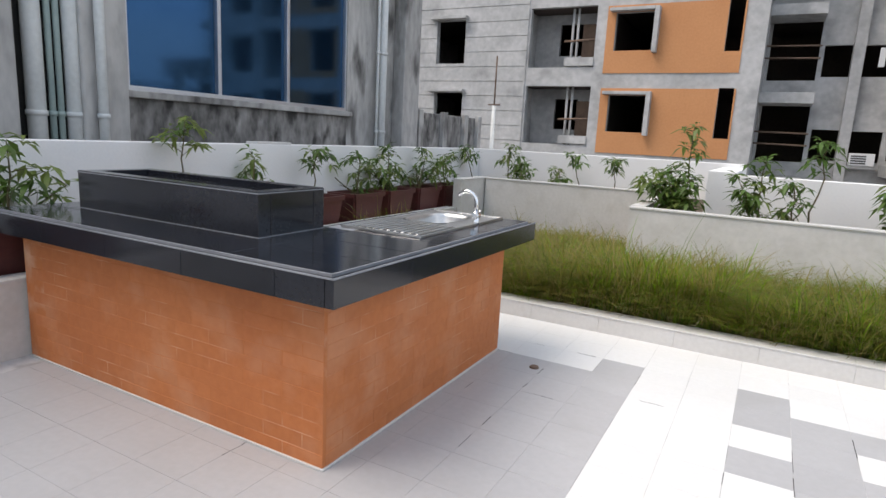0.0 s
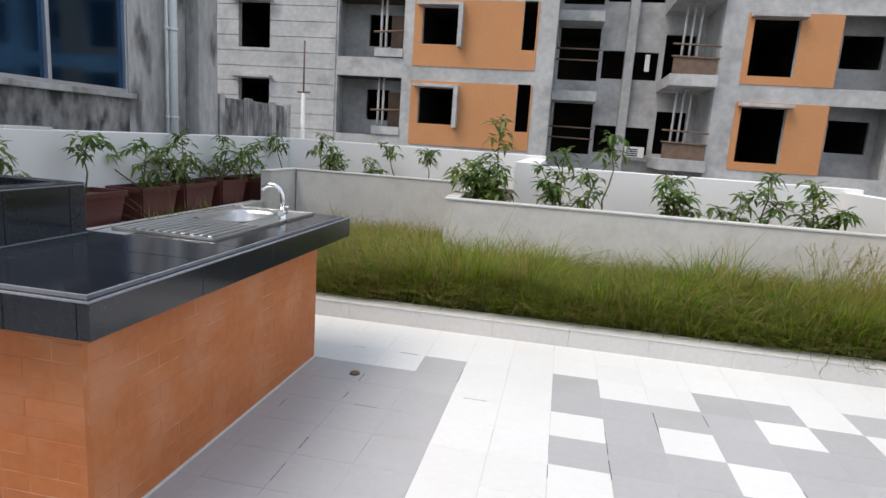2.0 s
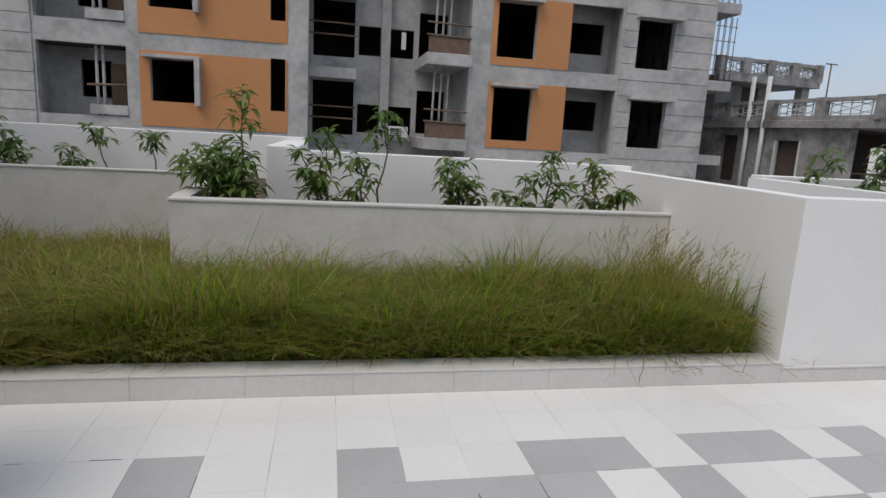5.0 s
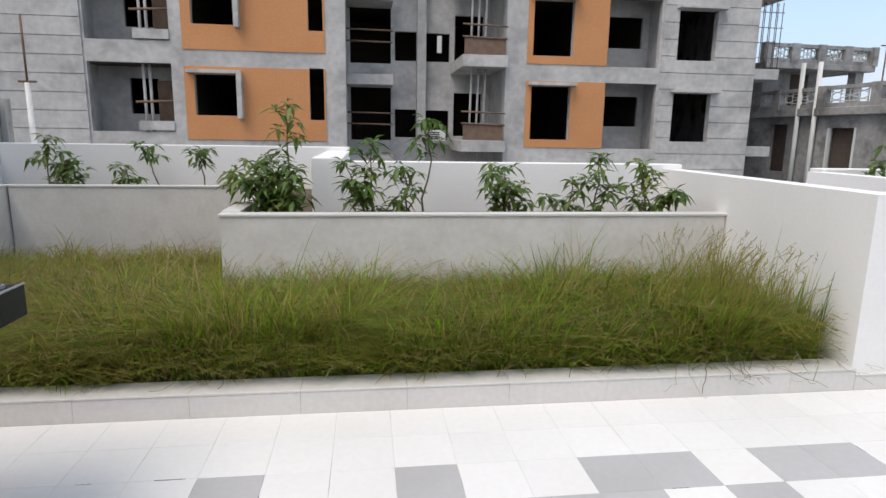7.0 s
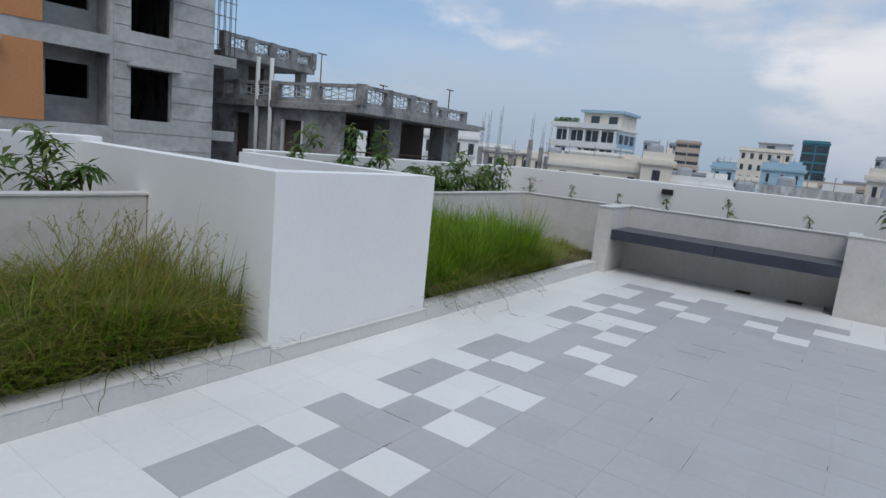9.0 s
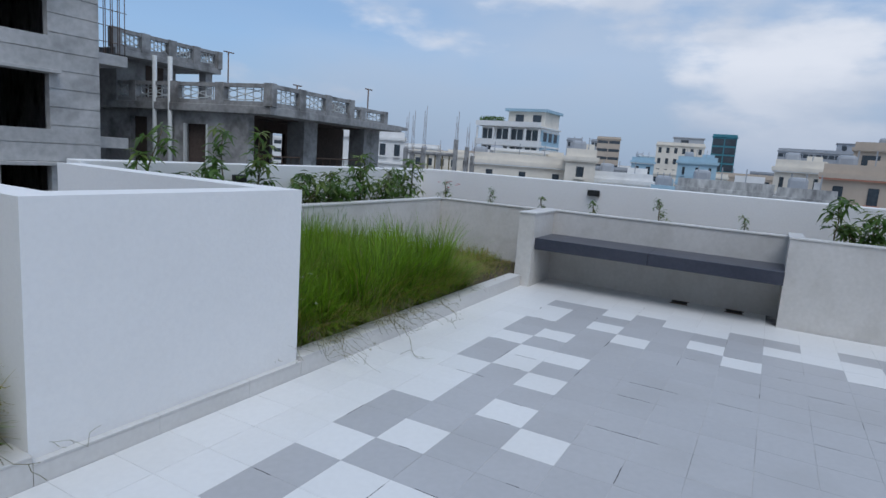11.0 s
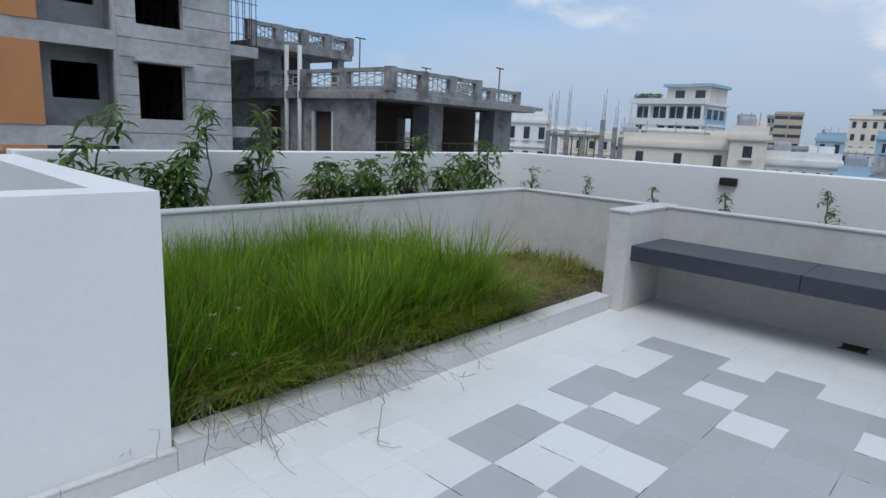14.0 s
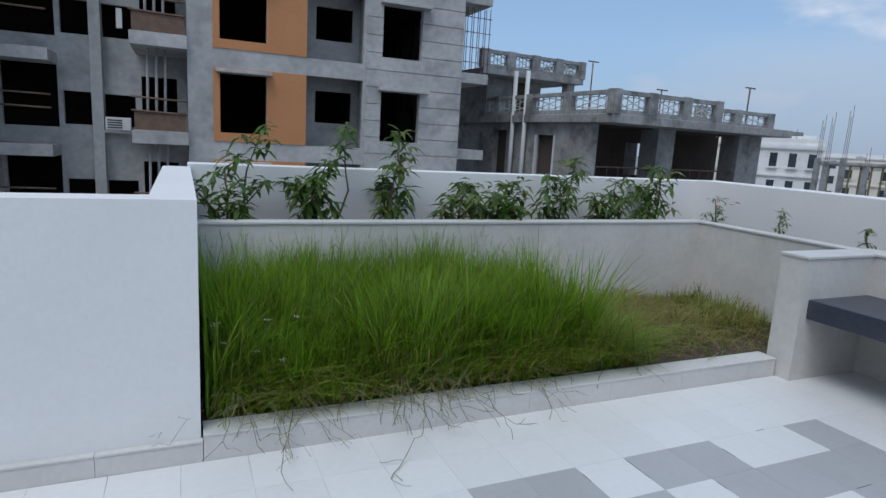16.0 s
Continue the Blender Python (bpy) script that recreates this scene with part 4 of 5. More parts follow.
def house(az, dist, w, d, top, mat, label, floors, cols, floor_h=3.1, wmat=None, win=(0.5, 0.5), tier=None, cap=None, name="city_building"):
    """A flat-roofed block seen from the terrace: az in degrees from north to east, dist to its near face."""
    a = radians(az)
    u = Vector((math.sin(a), math.cos(a), 0))
    c = CAM0 + u * (dist + d / 2)
    ob = thing(name, (c.x, c.y, -20), label, "building", "city buildings")
    ob.rotation_euler = (0, 0, -a)
    def local(nm, r, m, bevel=0.0, lab="", par=None):
        bm = box(*r, bevel)
        me = bpy.data.meshes.new(nm); bm.to_mesh(me); bm.free(); me.materials.append(m)
        o = new(nm, me); o.parent = par or ob
        if lab:
            o["label"] = lab
        return o
    t = top + 20
    local("wall", (-w / 2, w / 2, -d / 2, d / 2, 0, t), mat)
    local("roof", (-w / 2 - 0.25, w / 2 + 0.25, -d / 2 - 0.25, d / 2 + 0.25, t, t + 0.35), cap or mat)
    local("roof_parapet", (-w / 2, w / 2, -d / 2, -d / 2 + 0.2, t + 0.35, t + 1.0), cap or mat)
    for f in range(floors):
        z1 = t - 0.55 - f * floor_h
        for k in range(cols):
            cx = -w / 2 + w * (k + 0.5) / cols
            ww, hh = w / cols * win[0], floor_h * win[1]
            wd = local("window", (cx - ww / 2, cx + ww / 2, -d / 2 - 0.05, -d / 2 + 0.02, z1 - hh, z1), M_WINDOW)
            if dist < 130:
                local("window_sill", (cx - ww / 2 - 0.15, cx + ww / 2 + 0.15, -d / 2 - 0.3, -d / 2, z1 - hh - 0.18, z1 - hh), wmat or mat, par=wd)
    if dist < 130:
        for f in range(floors):
            local("floor_ledge", (-w / 2 - 0.18, w / 2 + 0.18, -d / 2 - 0.22, d / 2, t - f * floor_h - 0.12, t - f * floor_h + 0.08), wmat or mat)
        tank = local("water_tank", (-w * 0.36, -w * 0.36 + 1.3, -d * 0.2, -d * 0.2 + 1.3, t + 0.35, t + 1.75), M_GREYF, 0.25)
        local("roof_upstand", (w * 0.1, w * 0.42, -d * 0.1, d * 0.2, t + 0.35, t + 1.5), mat)
        for q in range(3):
            cx = w * (-0.3 + 0.25 * q)
            local("stair_rail_post", (cx, cx + 0.08, -d / 2 + 0.05, -d / 2 + 0.13, t + 1.0, t + 2.0), M_GREYF)
    if tier:
        tw, td, th, tx, tm = tier
        local("roof_room", (tx - tw / 2, tx + tw / 2, -td / 2, td / 2, t + 0.35, t + 0.35 + th), tm)
        local("roof_room_cap", (tx - tw / 2 - 0.3, tx + tw / 2 + 0.3, -td / 2 - 0.3, td / 2 + 0.3, t + 0.35 + th, t + 0.6 + th), tm)
        local("roof_room_window", (tx - tw / 4, tx, -td / 2 - 0.04, -td / 2 + 0.02, t + 0.8, t + th - 0.2), M_WINDOW)
    return ob


house(68.2, 55, 9.2, 9, 1.05, M_CREAM, "cream rendered low house with dark windows", 2, 3, 3.0, M_FARWHITE, (0.2, 0.42), (5, 5, 0.9, -0.4, M_FARWHITE))
house(73.6, 53, 2.6, 5, 1.9, M_CREAM, "cream rendered stair house on a roof", 1, 1, 3.0, None, (0.25, 0.3))
house(77.4, 56, 5.6, 7, 0.1, M_FARWHITE, "long white rendered roof with stained parapet", 1, 6, 3.0, None, (0.3, 0.25))
house(64.2, 58, 2.3, 6, 0.9, M_FARWHITE, "white rendered house with small windows", 2, 1, 3.0, None, (0.4, 0.45))
house(76.0, 250, 9, 16, 12.4, M_TAN, "distant tan office tower with banded floors", 6, 2, 3.2, None, (0.92, 0.35))
house(82.2, 180, 12.6, 16, 8.6, M_CREAM, "distant cream apartment block with a roof mast", 4, 6, 3.0, None, (0.4, 0.5), (8, 6, 2.2, 2, M_GREYF))
house(85.7, 235, 7.9, 10, 14.8, M_TEAL, "distant teal glass tower", 7, 2, 3.0, M_TEAL, (0.9, 0.8))
house(79.2, 110, 3.8, 9, 2.6, M_SKYBLUE, "sky-blue painted house with a flat roof", 2, 2, 3.0, M_FARWHITE, (0.35, 0.5), (2.4, 4, 0.9, 0.6, M_FARWHITE))
house(83.8, 95, 5.4, 9, 2.9, M_SKYBLUE, "pale blue painted flat-roofed house", 2, 3, 3.0, M_SKYBLUE, (0.2, 0.4))
house(81.2, 49, 1.8, 5, -0.6, M_SKYBLUE, "small pale blue stair house with dark openings", 2, 2, 2.2, M_FARWHITE, (0.3, 0.5))
house(86.3, 50, 6.8, 8, 0.1, M_FARWHITE, "white flat roof with a black-stained parapet", 1, 2, 3.0, M_STAINEDTOP, (0.08, 0.3), None, M_STAINEDTOP)
house(92.6, 47, 3.6, 8, 0.0, M_FARWHITE, "white flat roof with a mildew-stained edge", 1, 2, 3.0, M_STAINEDTOP, (0.14, 0.25), None, M_STAINEDTOP)
house(91.8, 60, 3.9, 9, 2.3, M_CREAM, "cream rendered block with a white door", 2, 3, 3.2, M_FARWHITE, (0.25, 0.4))
house(95.9, 50, 4.2, 9, 1.9, M_TAN, "beige rendered house with terracotta base", 2, 2, 3.0, M_PINK, (0.3, 0.4))
house(93.0, 210, 23, 20, 10.0, M_GREYF, "distant grey-blue industrial hall with a banded facade", 3, 14, 2.6, None, (0.85, 0.4), (5, 8, 3.0, 6, M_GREYF))
house(72.9, 230, 5.4, 10, 10.2, M_GREYF, "distant grey tower block", 4, 3, 3.2, None, (0.5, 0.5))
house(74.75, 280, 3, 10, 12.4, M_GREYF, "distant slim grey-blue tower", 5, 2, 3.2, None, (0.7, 0.5))
house(53.3, 75, 9.0, 9, 2.9, M_FARWHITE, "white apartment block with small square windows", 4, 5, 2.9, None, (0.4, 0.5))
house(40.5, 95, 4.5, 9, 3.6, M_PINK, "red and white striped apartment block", 4, 3, 2.9, M_FARWHITE, (0.5, 0.5))
house(50.0, 85, 6, 9, 3.2, M_CREAM, "cream apartment block with grey windows", 4, 4, 2.9, None, (0.45, 0.5))
house(57.5, 140, 14, 9, 2.6, M_FARWHITE, "white apartment block in the haze", 3, 6, 2.9, None, (0.4, 0.5))
house(60.5, 120, 12, 9, 1.2, M_CREAM, "cream low apartment block in the haze", 2, 5, 2.9, None, (0.4, 0.5))


def stepped_block(az, dist):
    """White apartment block with glazed balconies, a roof terrace, a roof room and a sky-blue flank."""
    a = radians(az)
    c = CAM0 + Vector((math.sin(a), math.cos(a), 0)) * dist
    ob = thing("city_building", (c.x, c.y, -20), "white and sky-blue apartment block with glazed balconies", "building", "city buildings")
    ob.rotation_euler = (0, 0, -a - radians(24))
    def local(nm, r, m, par=None, bevel=0.0):
        bm = box(*r, bevel)
        me = bpy.data.meshes.new(nm); bm.to_mesh(me); bm.free(); me.materials.append(m)
        o = new(nm, me); o.parent = par or ob
        return o
    base, fh = 20 + 7.1 - 4 * 3.0, 3.0
    local("wall", (-5.6, 5.4, 0, 9, 0, base + 4 * fh), M_FARWHITE)
    local("flank", (5.4, 5.55, 0.1, 9.1, 0, base + 4 * fh - 0.4), M_SKYBLUE)
    for f in range(4):
        z = base + f * fh
        local("balcony_band", (-6.3, 5.7, -1.3, 0, z - 0.25, z + 0.75), M_FARWHITE)
        for k in range(4):
            x = -5.4 + 2.75 * k
            w = local("window", (x, x + 2.1, -0.08, 0.02, z + 0.85, z + 2.6), M_WINDOW)
            local("window_post", (x + 0.95, x + 1.1, -0.14, -0.08, z + 0.85, z + 2.6), M_FARWHITE, w)
        for x in (-6.2, -3.0, 0.0, 2.9, 5.4):
            local("balcony_column", (x, x + 0.28, -1.2, -0.9, z + 0.75, z + 2.75), M_FARWHITE)
        for y in (1.0, 3.6, 6.2):
            w = local("window", (5.55, 5.62, y, y + 1.5, z + 0.9, z + 2.3), M_WINDOW)
            local("window_hood", (5.55, 6.1, y - 0.2, y + 1.7, z + 2.35, z + 2.5), M_FARWHITE, w)
        local("flank_band", (5.56, 5.75, 0.1, 9.1, z - 0.2, z + 0.1), M_FARWHITE)
    t = base + 4 * fh
    local("roof", (-6.3, 5.8, -1.3, 9.2, t, t + 0.25), M_FARWHITE)
    local("roof_parapet", (-6.3, 5.8, -1.3, -1.1, t + 0.25, t + 0.85), M_FARWHITE)
    local("roof_room", (-1.4, 5.4, 1.5, 8.6, t + 0.25, t + 2.75), M_CREAM)
    local("roof_room_cap", (-1.9, 5.9, 0.9, 9.0, t + 2.75, t + 3.2), M_SKYBLUE)
    for x in (0.0, 3.2):
        local("roof_room_window", (x, x + 1.5, 1.42, 1.52, t + 0.6, t + 2.2), M_WINDOW)
    rr = random.Random(8)
    vs, fs = [], []
    for k in range(260):
        b = Vector((rr.uniform(-5.8, -1.6), rr.uniform(-0.9, 0.2), t + 0.25 + rr.uniform(0, 1.3)))
        d = Vector((rr.uniform(-1, 1), rr.uniform(-1, 1), rr.uniform(-0.3, 0.8))).normalized()
        s1 = d.orthogonal().normalized() * 0.14
        n = len(vs)
        vs.extend([tuple(b - s1), tuple(b + s1), tuple(b + d * 0.5)])
        fs.append((n, n + 1, n + 2))
    me = bpy.data.meshes.new("roof_plants"); me.from_pydata(vs, [], fs); me.materials.append(M_LEAF)
    o = new("roof_plants", me); o.parent = ob; o["label"] = "dark green plants along the roof terrace"


stepped_block(66.9, 104)
rng = random.Random(5)
cols = (M_FARWHITE, M_CREAM, M_GREYF, M_TAN, M_FARWHITE)
names = ("white", "cream", "grey", "tan", "white")
for k in range(46):
    q = rng.randrange(5)
    az = 47 + k * 1.28 + rng.uniform(-0.6, 0.6)
    dist = rng.uniform(130, 420)
    house(az, dist, rng.uniform(9, 22), 10, 0.5 + dist * math.tan(radians(rng.uniform(-0.1, 0.75))), cols[q], "distant %s city block in the haze" % names[q], 3, rng.randint(3, 6), 3.0, None, (0.45, 0.45))
for k in range(16):
    q = rng.randrange(5)
    house(100 + k * 16.5, rng.uniform(60, 160), rng.uniform(14, 26), 12, rng.uniform(-2, 6), cols[q], "plain %s city block behind the terrace" % names[q], 2, 4)
# columns with bare reinforcement on an unfinished roof
for az, top, bars in ((56.8, 1.9, 4.7), (57.4, 1.6, 4.9), (58.5, 2.0, 5.4), (60.0, 1.5, 2.4), (61.6, 3.0, 5.1), (62.7, 2.4, 4.2), (63.3, 1.6, 2.9)):
    a = radians(az)
    c = CAM0 + Vector((math.sin(a), math.cos(a), 0)) * 55
    ob = thing("rebar_column", (c.x, c.y, -20), "unfinished concrete column with bare reinforcing bars", "column", "unfinished columns")
    part("column", box(c.x - 0.17, c.x + 0.17, c.y - 0.17, c.y + 0.17, -20, top, 0.03), M_CONCRETE_G, ob)
    for dx, dy in ((-0.11, -0.11), (0.11, -0.11), (0.0, 0.12)):
        part("bar", add_tube(bmesh.new(), [(c.x + dx, c.y + dy, top - 0.2), (c.x + dx * 0.7, c.y + dy * 0.7, bars + dx * 4)], 0.017, sides=4), M_RUST, ob)
ends = [CAM0 + Vector((math.sin(radians(q)), math.cos(radians(q)), 0)) * 56 for q in (56.6, 61.4)]
frame_ob = thing("roof_frame", (*((ends[0] + ends[1]) / 2).xy, -20), "bare concrete roof beam and props of an unfinished storey", "beam")
part("beam", add_tube(bmesh.new(), [(*e.xy, 1.55) for e in ends], 0.22, sides=4), M_CONCRETE_G, frame_ob)
for k in range(7):
    e = ends[0].lerp(ends[1], (k + 0.5) / 7)
    part("prop", add_tube(bmesh.new(), [(e.x + 0.3 * (k % 3 - 1), e.y, -20), (e.x, e.y, 1.5)], 0.07, sides=5), M_STEM, frame_ob, "bamboo prop")

# ---- potted and bedded saplings ----
def leaf_quad(verts, faces, base, d, up, ln, wd, droop):
    """One long drooping leaf of four faces, folded along the midrib."""
    side = d.cross(up).normalized()
    up2 = side.cross(d).normalized()
    i = len(verts)
    mid, tip = base + d * ln * 0.5 - Vector((0, 0, droop * ln * 0.15)), base + d * ln - Vector((0, 0, droop * ln * 0.6))
    fold = up2 * wd * 0.25
    verts += [base, mid + side * wd / 2 + fold, mid, mid - side * wd / 2 + fold, tip]
    faces += [(i, i + 1, i + 2), (i, i + 2, i + 3), (i + 1, i + 4, i + 2), (i + 2, i + 4, i + 3)]


def sapling(at, height, spread, seed, whorls=14, leaf=0.16, young=0.25, label="leafy green mango sapling in the raised bed", group="bedded saplings"):
    r = random.Random(seed)
    ob = thing("sapling", at, label, "plant", group)
    base = Vector(at)
    bm = bmesh.new()
    lv, lf, lm = [], [], []
    bare = 0.62 if whorls <= 10 and height > 0.5 else 0.06
    nst = r.randint(2, 4) if spread > 0.25 and bare < 0.5 else 1
    tips = []
    for s in range(nst):
        a = r.uniform(0, 6.28)
        hh = height * (1.0 if s == 0 else r.uniform(0.5, 0.8))
        pts, p = [base.copy()], base.copy()
        for k in range(5):
            p = p + Vector((math.cos(a) * spread * 0.12 * (s > 0) + r.uniform(-0.03, 0.03) * (2 if bare > 0.5 else 1), math.sin(a) * spread * 0.10 * (s > 0) + r.uniform(-0.02, 0.02), hh / 5))
            pts.append(p.copy())
        add_tube(bm, pts, 0.011, 0.004, 5)
        n = max(3, int(0.95 * whorls * hh / height / (1 if s == 0 else 1.4)))
        for k in range(n):
            f = bare + (1 - bare) * (k + r.random() * 0.9) / n
            q = pts[min(int(f * 5), 4)].lerp(pts[min(int(f * 5) + 1, 5)], f * 5 % 1)
            b = r.uniform(0, 6.28)
            reach = spread * 0.5 * r.uniform(0.25, 1.0) * (1.05 - 0.4 * f)
            e = q + Vector((math.cos(b) * reach, math.sin(b) * reach * 0.8, reach * r.uniform(0.1, 0.6)))
            add_tube(bm, [q, q.lerp(e, 0.5) + Vector((0, 0, 0.01)), e], 0.004, 0.002, 3)
            tips.append((e, f))
        tips.append((pts[-1], 1.0))
    for e, f in tips:
        m = 1 if r.random() < young else 0
        cnt = r.randint(5, 8)
        b0 = r.uniform(0, 6.28)
        for k in range(cnt):
            b = b0 + k * 2.4
            el = r.uniform(-0.7, 0.65)
            d = Vector((math.cos(b) * math.cos(el), math.sin(b) * math.cos(el), math.sin(el)))
            n0 = len(lf)
            leaf_quad(lv, lf, e + Vector((0, 0, r.uniform(-0.03, 0.03))), d, Vector((0, 0, 1)), leaf * r.uniform(0.55, 1.1), leaf * r.uniform(0.22, 0.32), r.uniform(0.2, 1.1))
            lm += [m] * (len(lf) - n0)
    part("stem", bm, M_STEM, ob)["kind"] = "stuff"
    mesh_part("foliage", lv, lf, [M_LEAF, M_LEAF_Y], ob, lm, smooth=True)
    return ob


SOIL = 0.80
# long bed
for k, (x, y, h, s, w) in enumerate(((-0.06, 2.75, 0.50, 0.55, 24), (0.08, 2.58, 0.40, 0.5, 20), (0.05, 2.95, 0.95, 0.35, 8), (0.82, 2.7, 0.62, 0.34, 14), (1.12, 2.72, 0.42, 0.32, 10), (1.30, 2.85, 0.82, 0.34, 9),
                                     (2.02, 2.7, 0.42, 0.46, 14), (2.62, 2.7, 0.30, 0.34, 9), (2.92, 2.75, 0.52, 0.30, 12), (3.38, 2.7, 0.46, 0.46, 18))):
    sapling((x, y, SOIL), h + 0.06, s, 100 + k, w, 0.165)
# set-back bed
for k, (x, y, h, s, w) in enumerate(((-3.59, 5.0, 0.5, 0.6, 14), (-2.95, 5.0, 0.6, 0.5, 16), (-2.65, 4.8, 0.42, 0.5, 14), (-2.05, 4.95, 0.28, 0.42, 12), (-1.78, 5.3, 0.5, 0.4, 10), (-1.2, 4.95, 0.46, 0.55, 15), (-0.5, 4.9, 0.35, 0.4, 10))):
    sapling((x, y, SOIL), h + 0.06, s * 0.85, 200 + k, max(5, int(w * 0.7)), 0.17)
# bed behind the tall grass
for k, (x, y, h, s, w) in enumerate(((5.72, 2.7, 0.42, 0.42, 12), (5.85, 2.8, 0.72, 0.34, 7), (6.48, 2.72, 0.46, 0.36, 15), (6.62, 2.8, 0.74, 0.34, 7), (7.12, 2.7, 0.50, 0.42, 18), (7.18, 2.78, 0.76, 0.3, 6), (7.72, 2.7, 0.36, 0.40, 12),
                                     (8.2, 2.7, 0.36, 0.52, 18), (8.85, 2.7, 0.42, 0.42, 15), (9.0, 2.8, 0.60, 0.34, 7), (9.45, 2.7, 0.40, 0.36, 12), (10.1, 2.72, 0.56, 0.46, 18))):
    sapling((x, y, 0.78), h + 0.06, s, 300 + k, w, 0.165)
# small plants along the east parapet
for k, (y, h, s, w) in enumerate(((1.62, 0.16, 0.16, 4), (0.82, 0.12, 0.14, 4), (0.1, 0.14, 0.16, 4), (-0.76, 0.24, 0.22, 7), (-1.72, 0.14, 0.18, 4))):
    sapling((10.64, y, 0.78), h + 0.13, s * 1.1, 400 + k, w + 4, 0.075, 0.3, "small young plant in the bed by the parapet", "young plants")
for k, (y, h, s, w) in enumerate(((-2.6, 0.5, 0.4, 9), (-2.95, 0.36, 0.55, 18), (-3.5, 0.4, 0.5, 16), (-4.3, 0.4, 0.5, 14))):
    sapling((10.05, y, SOIL), h + 0.06, s, 420 + k, w, 0.165, 0.2)
fl = sapling((10.66, 2.42, 0.78), 0.34, 0.3, 440, 11, 0.07, 0.3, "small bush with pink-red flowers in the bed", "young plants")
M_FLOWER = material("pink_red_petal", (0.50, 0.10, 0.12), (0.62, 0.20, 0.22), 0.6, 5, 30, bump=0.0)
rf = random.Random(9)
for k in range(9):
    c = Vector((10.66 + rf.uniform(-0.14, 0.14), 2.42 + rf.uniform(-0.16, 0.16), 1.07 + rf.uniform(-0.05, 0.09)))
    vs, fs = [], []
    for q in range(5):
        a = q * 1.256
        leaf_quad(vs, fs, c, Vector((math.cos(a), math.sin(a), 0.3)).normalized(), Vector((0, 0, 1)), 0.03, 0.022, 0.2)
    mesh_part("flower", vs, fs, [M_FLOWER], fl, label="pink-red blossom")


def pot(at, sx, sy, h, label="maroon plastic planter box standing on the ledge"):
    ob = thing("planter_pot", at, label, "plant pot", "maroon planter boxes")
    x, y, z = at
    bm = bmesh.new()
    rings = []
    for (zz, s) in ((0, 0.82), (h * 0.86, 0.97), (h * 0.86, 1.04), (h, 1.05), (h, 0.95), (h * 0.88, 0.93)):
        rings.append([bm.verts.new((x + sx / 2 * s * a, y + sy / 2 * s * b, z + zz)) for a, b in ((-1, -1), (1, -1), (1, 1), (-1, 1))])
    for a, b in zip(rings, rings[1:]):
        for q in range(4):
            bm.faces.new((a[q], a[(q + 1) % 4], b[(q + 1) % 4], b[q]))
    bm.faces.new(rings[0][::-1])
    bmesh.ops.bevel(bm, geom=[e for e in bm.edges if abs(e.verts[0].co.z - e.verts[1].co.z) > 0.05], offset=0.02, segments=2, affect="EDGES")
    part("pot_wall", bm, M_POT, ob)
    part("soil", box(x - sx * 0.455, x + sx * 0.455, y - sy * 0.455, y + sy * 0.455, z + h * 0.80, z + h * 0.88), M_SOIL, ob)
    return ob


LEDGE = 0.46
for k, (x, y, sx, sy, h, ph, ps, w) in enumerate(((-3.59, 1.72, 0.42, 0.62, 0.36, 0.45, 0.75, 18), (-3.59, 2.45, 0.42, 0.62, 0.36, 0.55, 0.75, 20), (-3.59, 3.2, 0.42, 0.62, 0.36, 0.5, 0.75, 20), (-3.59, 3.95, 0.42, 0.62, 0.36, 0.45, 0.8, 20),
                                              (-3.59, 0.9, 0.42, 0.62, 0.36, 0.5, 0.7, 16), (-3.59, 0.05, 0.42, 0.62, 0.36, 0.42, 0.7, 14), (-3.59, -0.75, 0.42, 0.62, 0.36, 0.72, 0.7, 16), (-3.59, -2.15, 0.46, 0.75, 0.36, 0.55, 0.8, 22), (-3.59, -3.1, 0.42, 0.62, 0.36, 0.5, 0.7, 16))):
    pot((x, y, LEDGE), sx, sy, h)
    sapling((x, y, LEDGE + h * 0.88), ph + 0.05, ps * 0.85, 500 + k, int(w * 0.62), 0.17, 0.35, "leafy green mango sapling in a maroon planter box", "potted saplings")
# pebbles on the ledge
rp = random.Random(3)
bm = bmesh.new()
for k in range(170):
    s = rp.uniform(0.015, 0.04)
    res = bmesh.ops.create_icosphere(bm, subdivisions=1, radius=s)
    bmesh.ops.scale(bm, vec=(rp.uniform(0.7, 1.2), rp.uniform(0.7, 1.2), 0.6), verts=res["verts"])
    bmesh.ops.translate(bm, vec=(rp.uniform(-3.42, -3.35), rp.uniform(-2.5, 4.2), LEDGE + s * 0.3), verts=res["verts"])
M_PEBBLE = material("pale_pebbles", (0.42, 0.36, 0.30), (0.62, 0.56, 0.48), 0.8, 5, 30, island=0.3)
single("pebbles", bm, M_PEBBLE, "pale pebbles scattered along the pot ledge", "pebbles", kind="stuff")


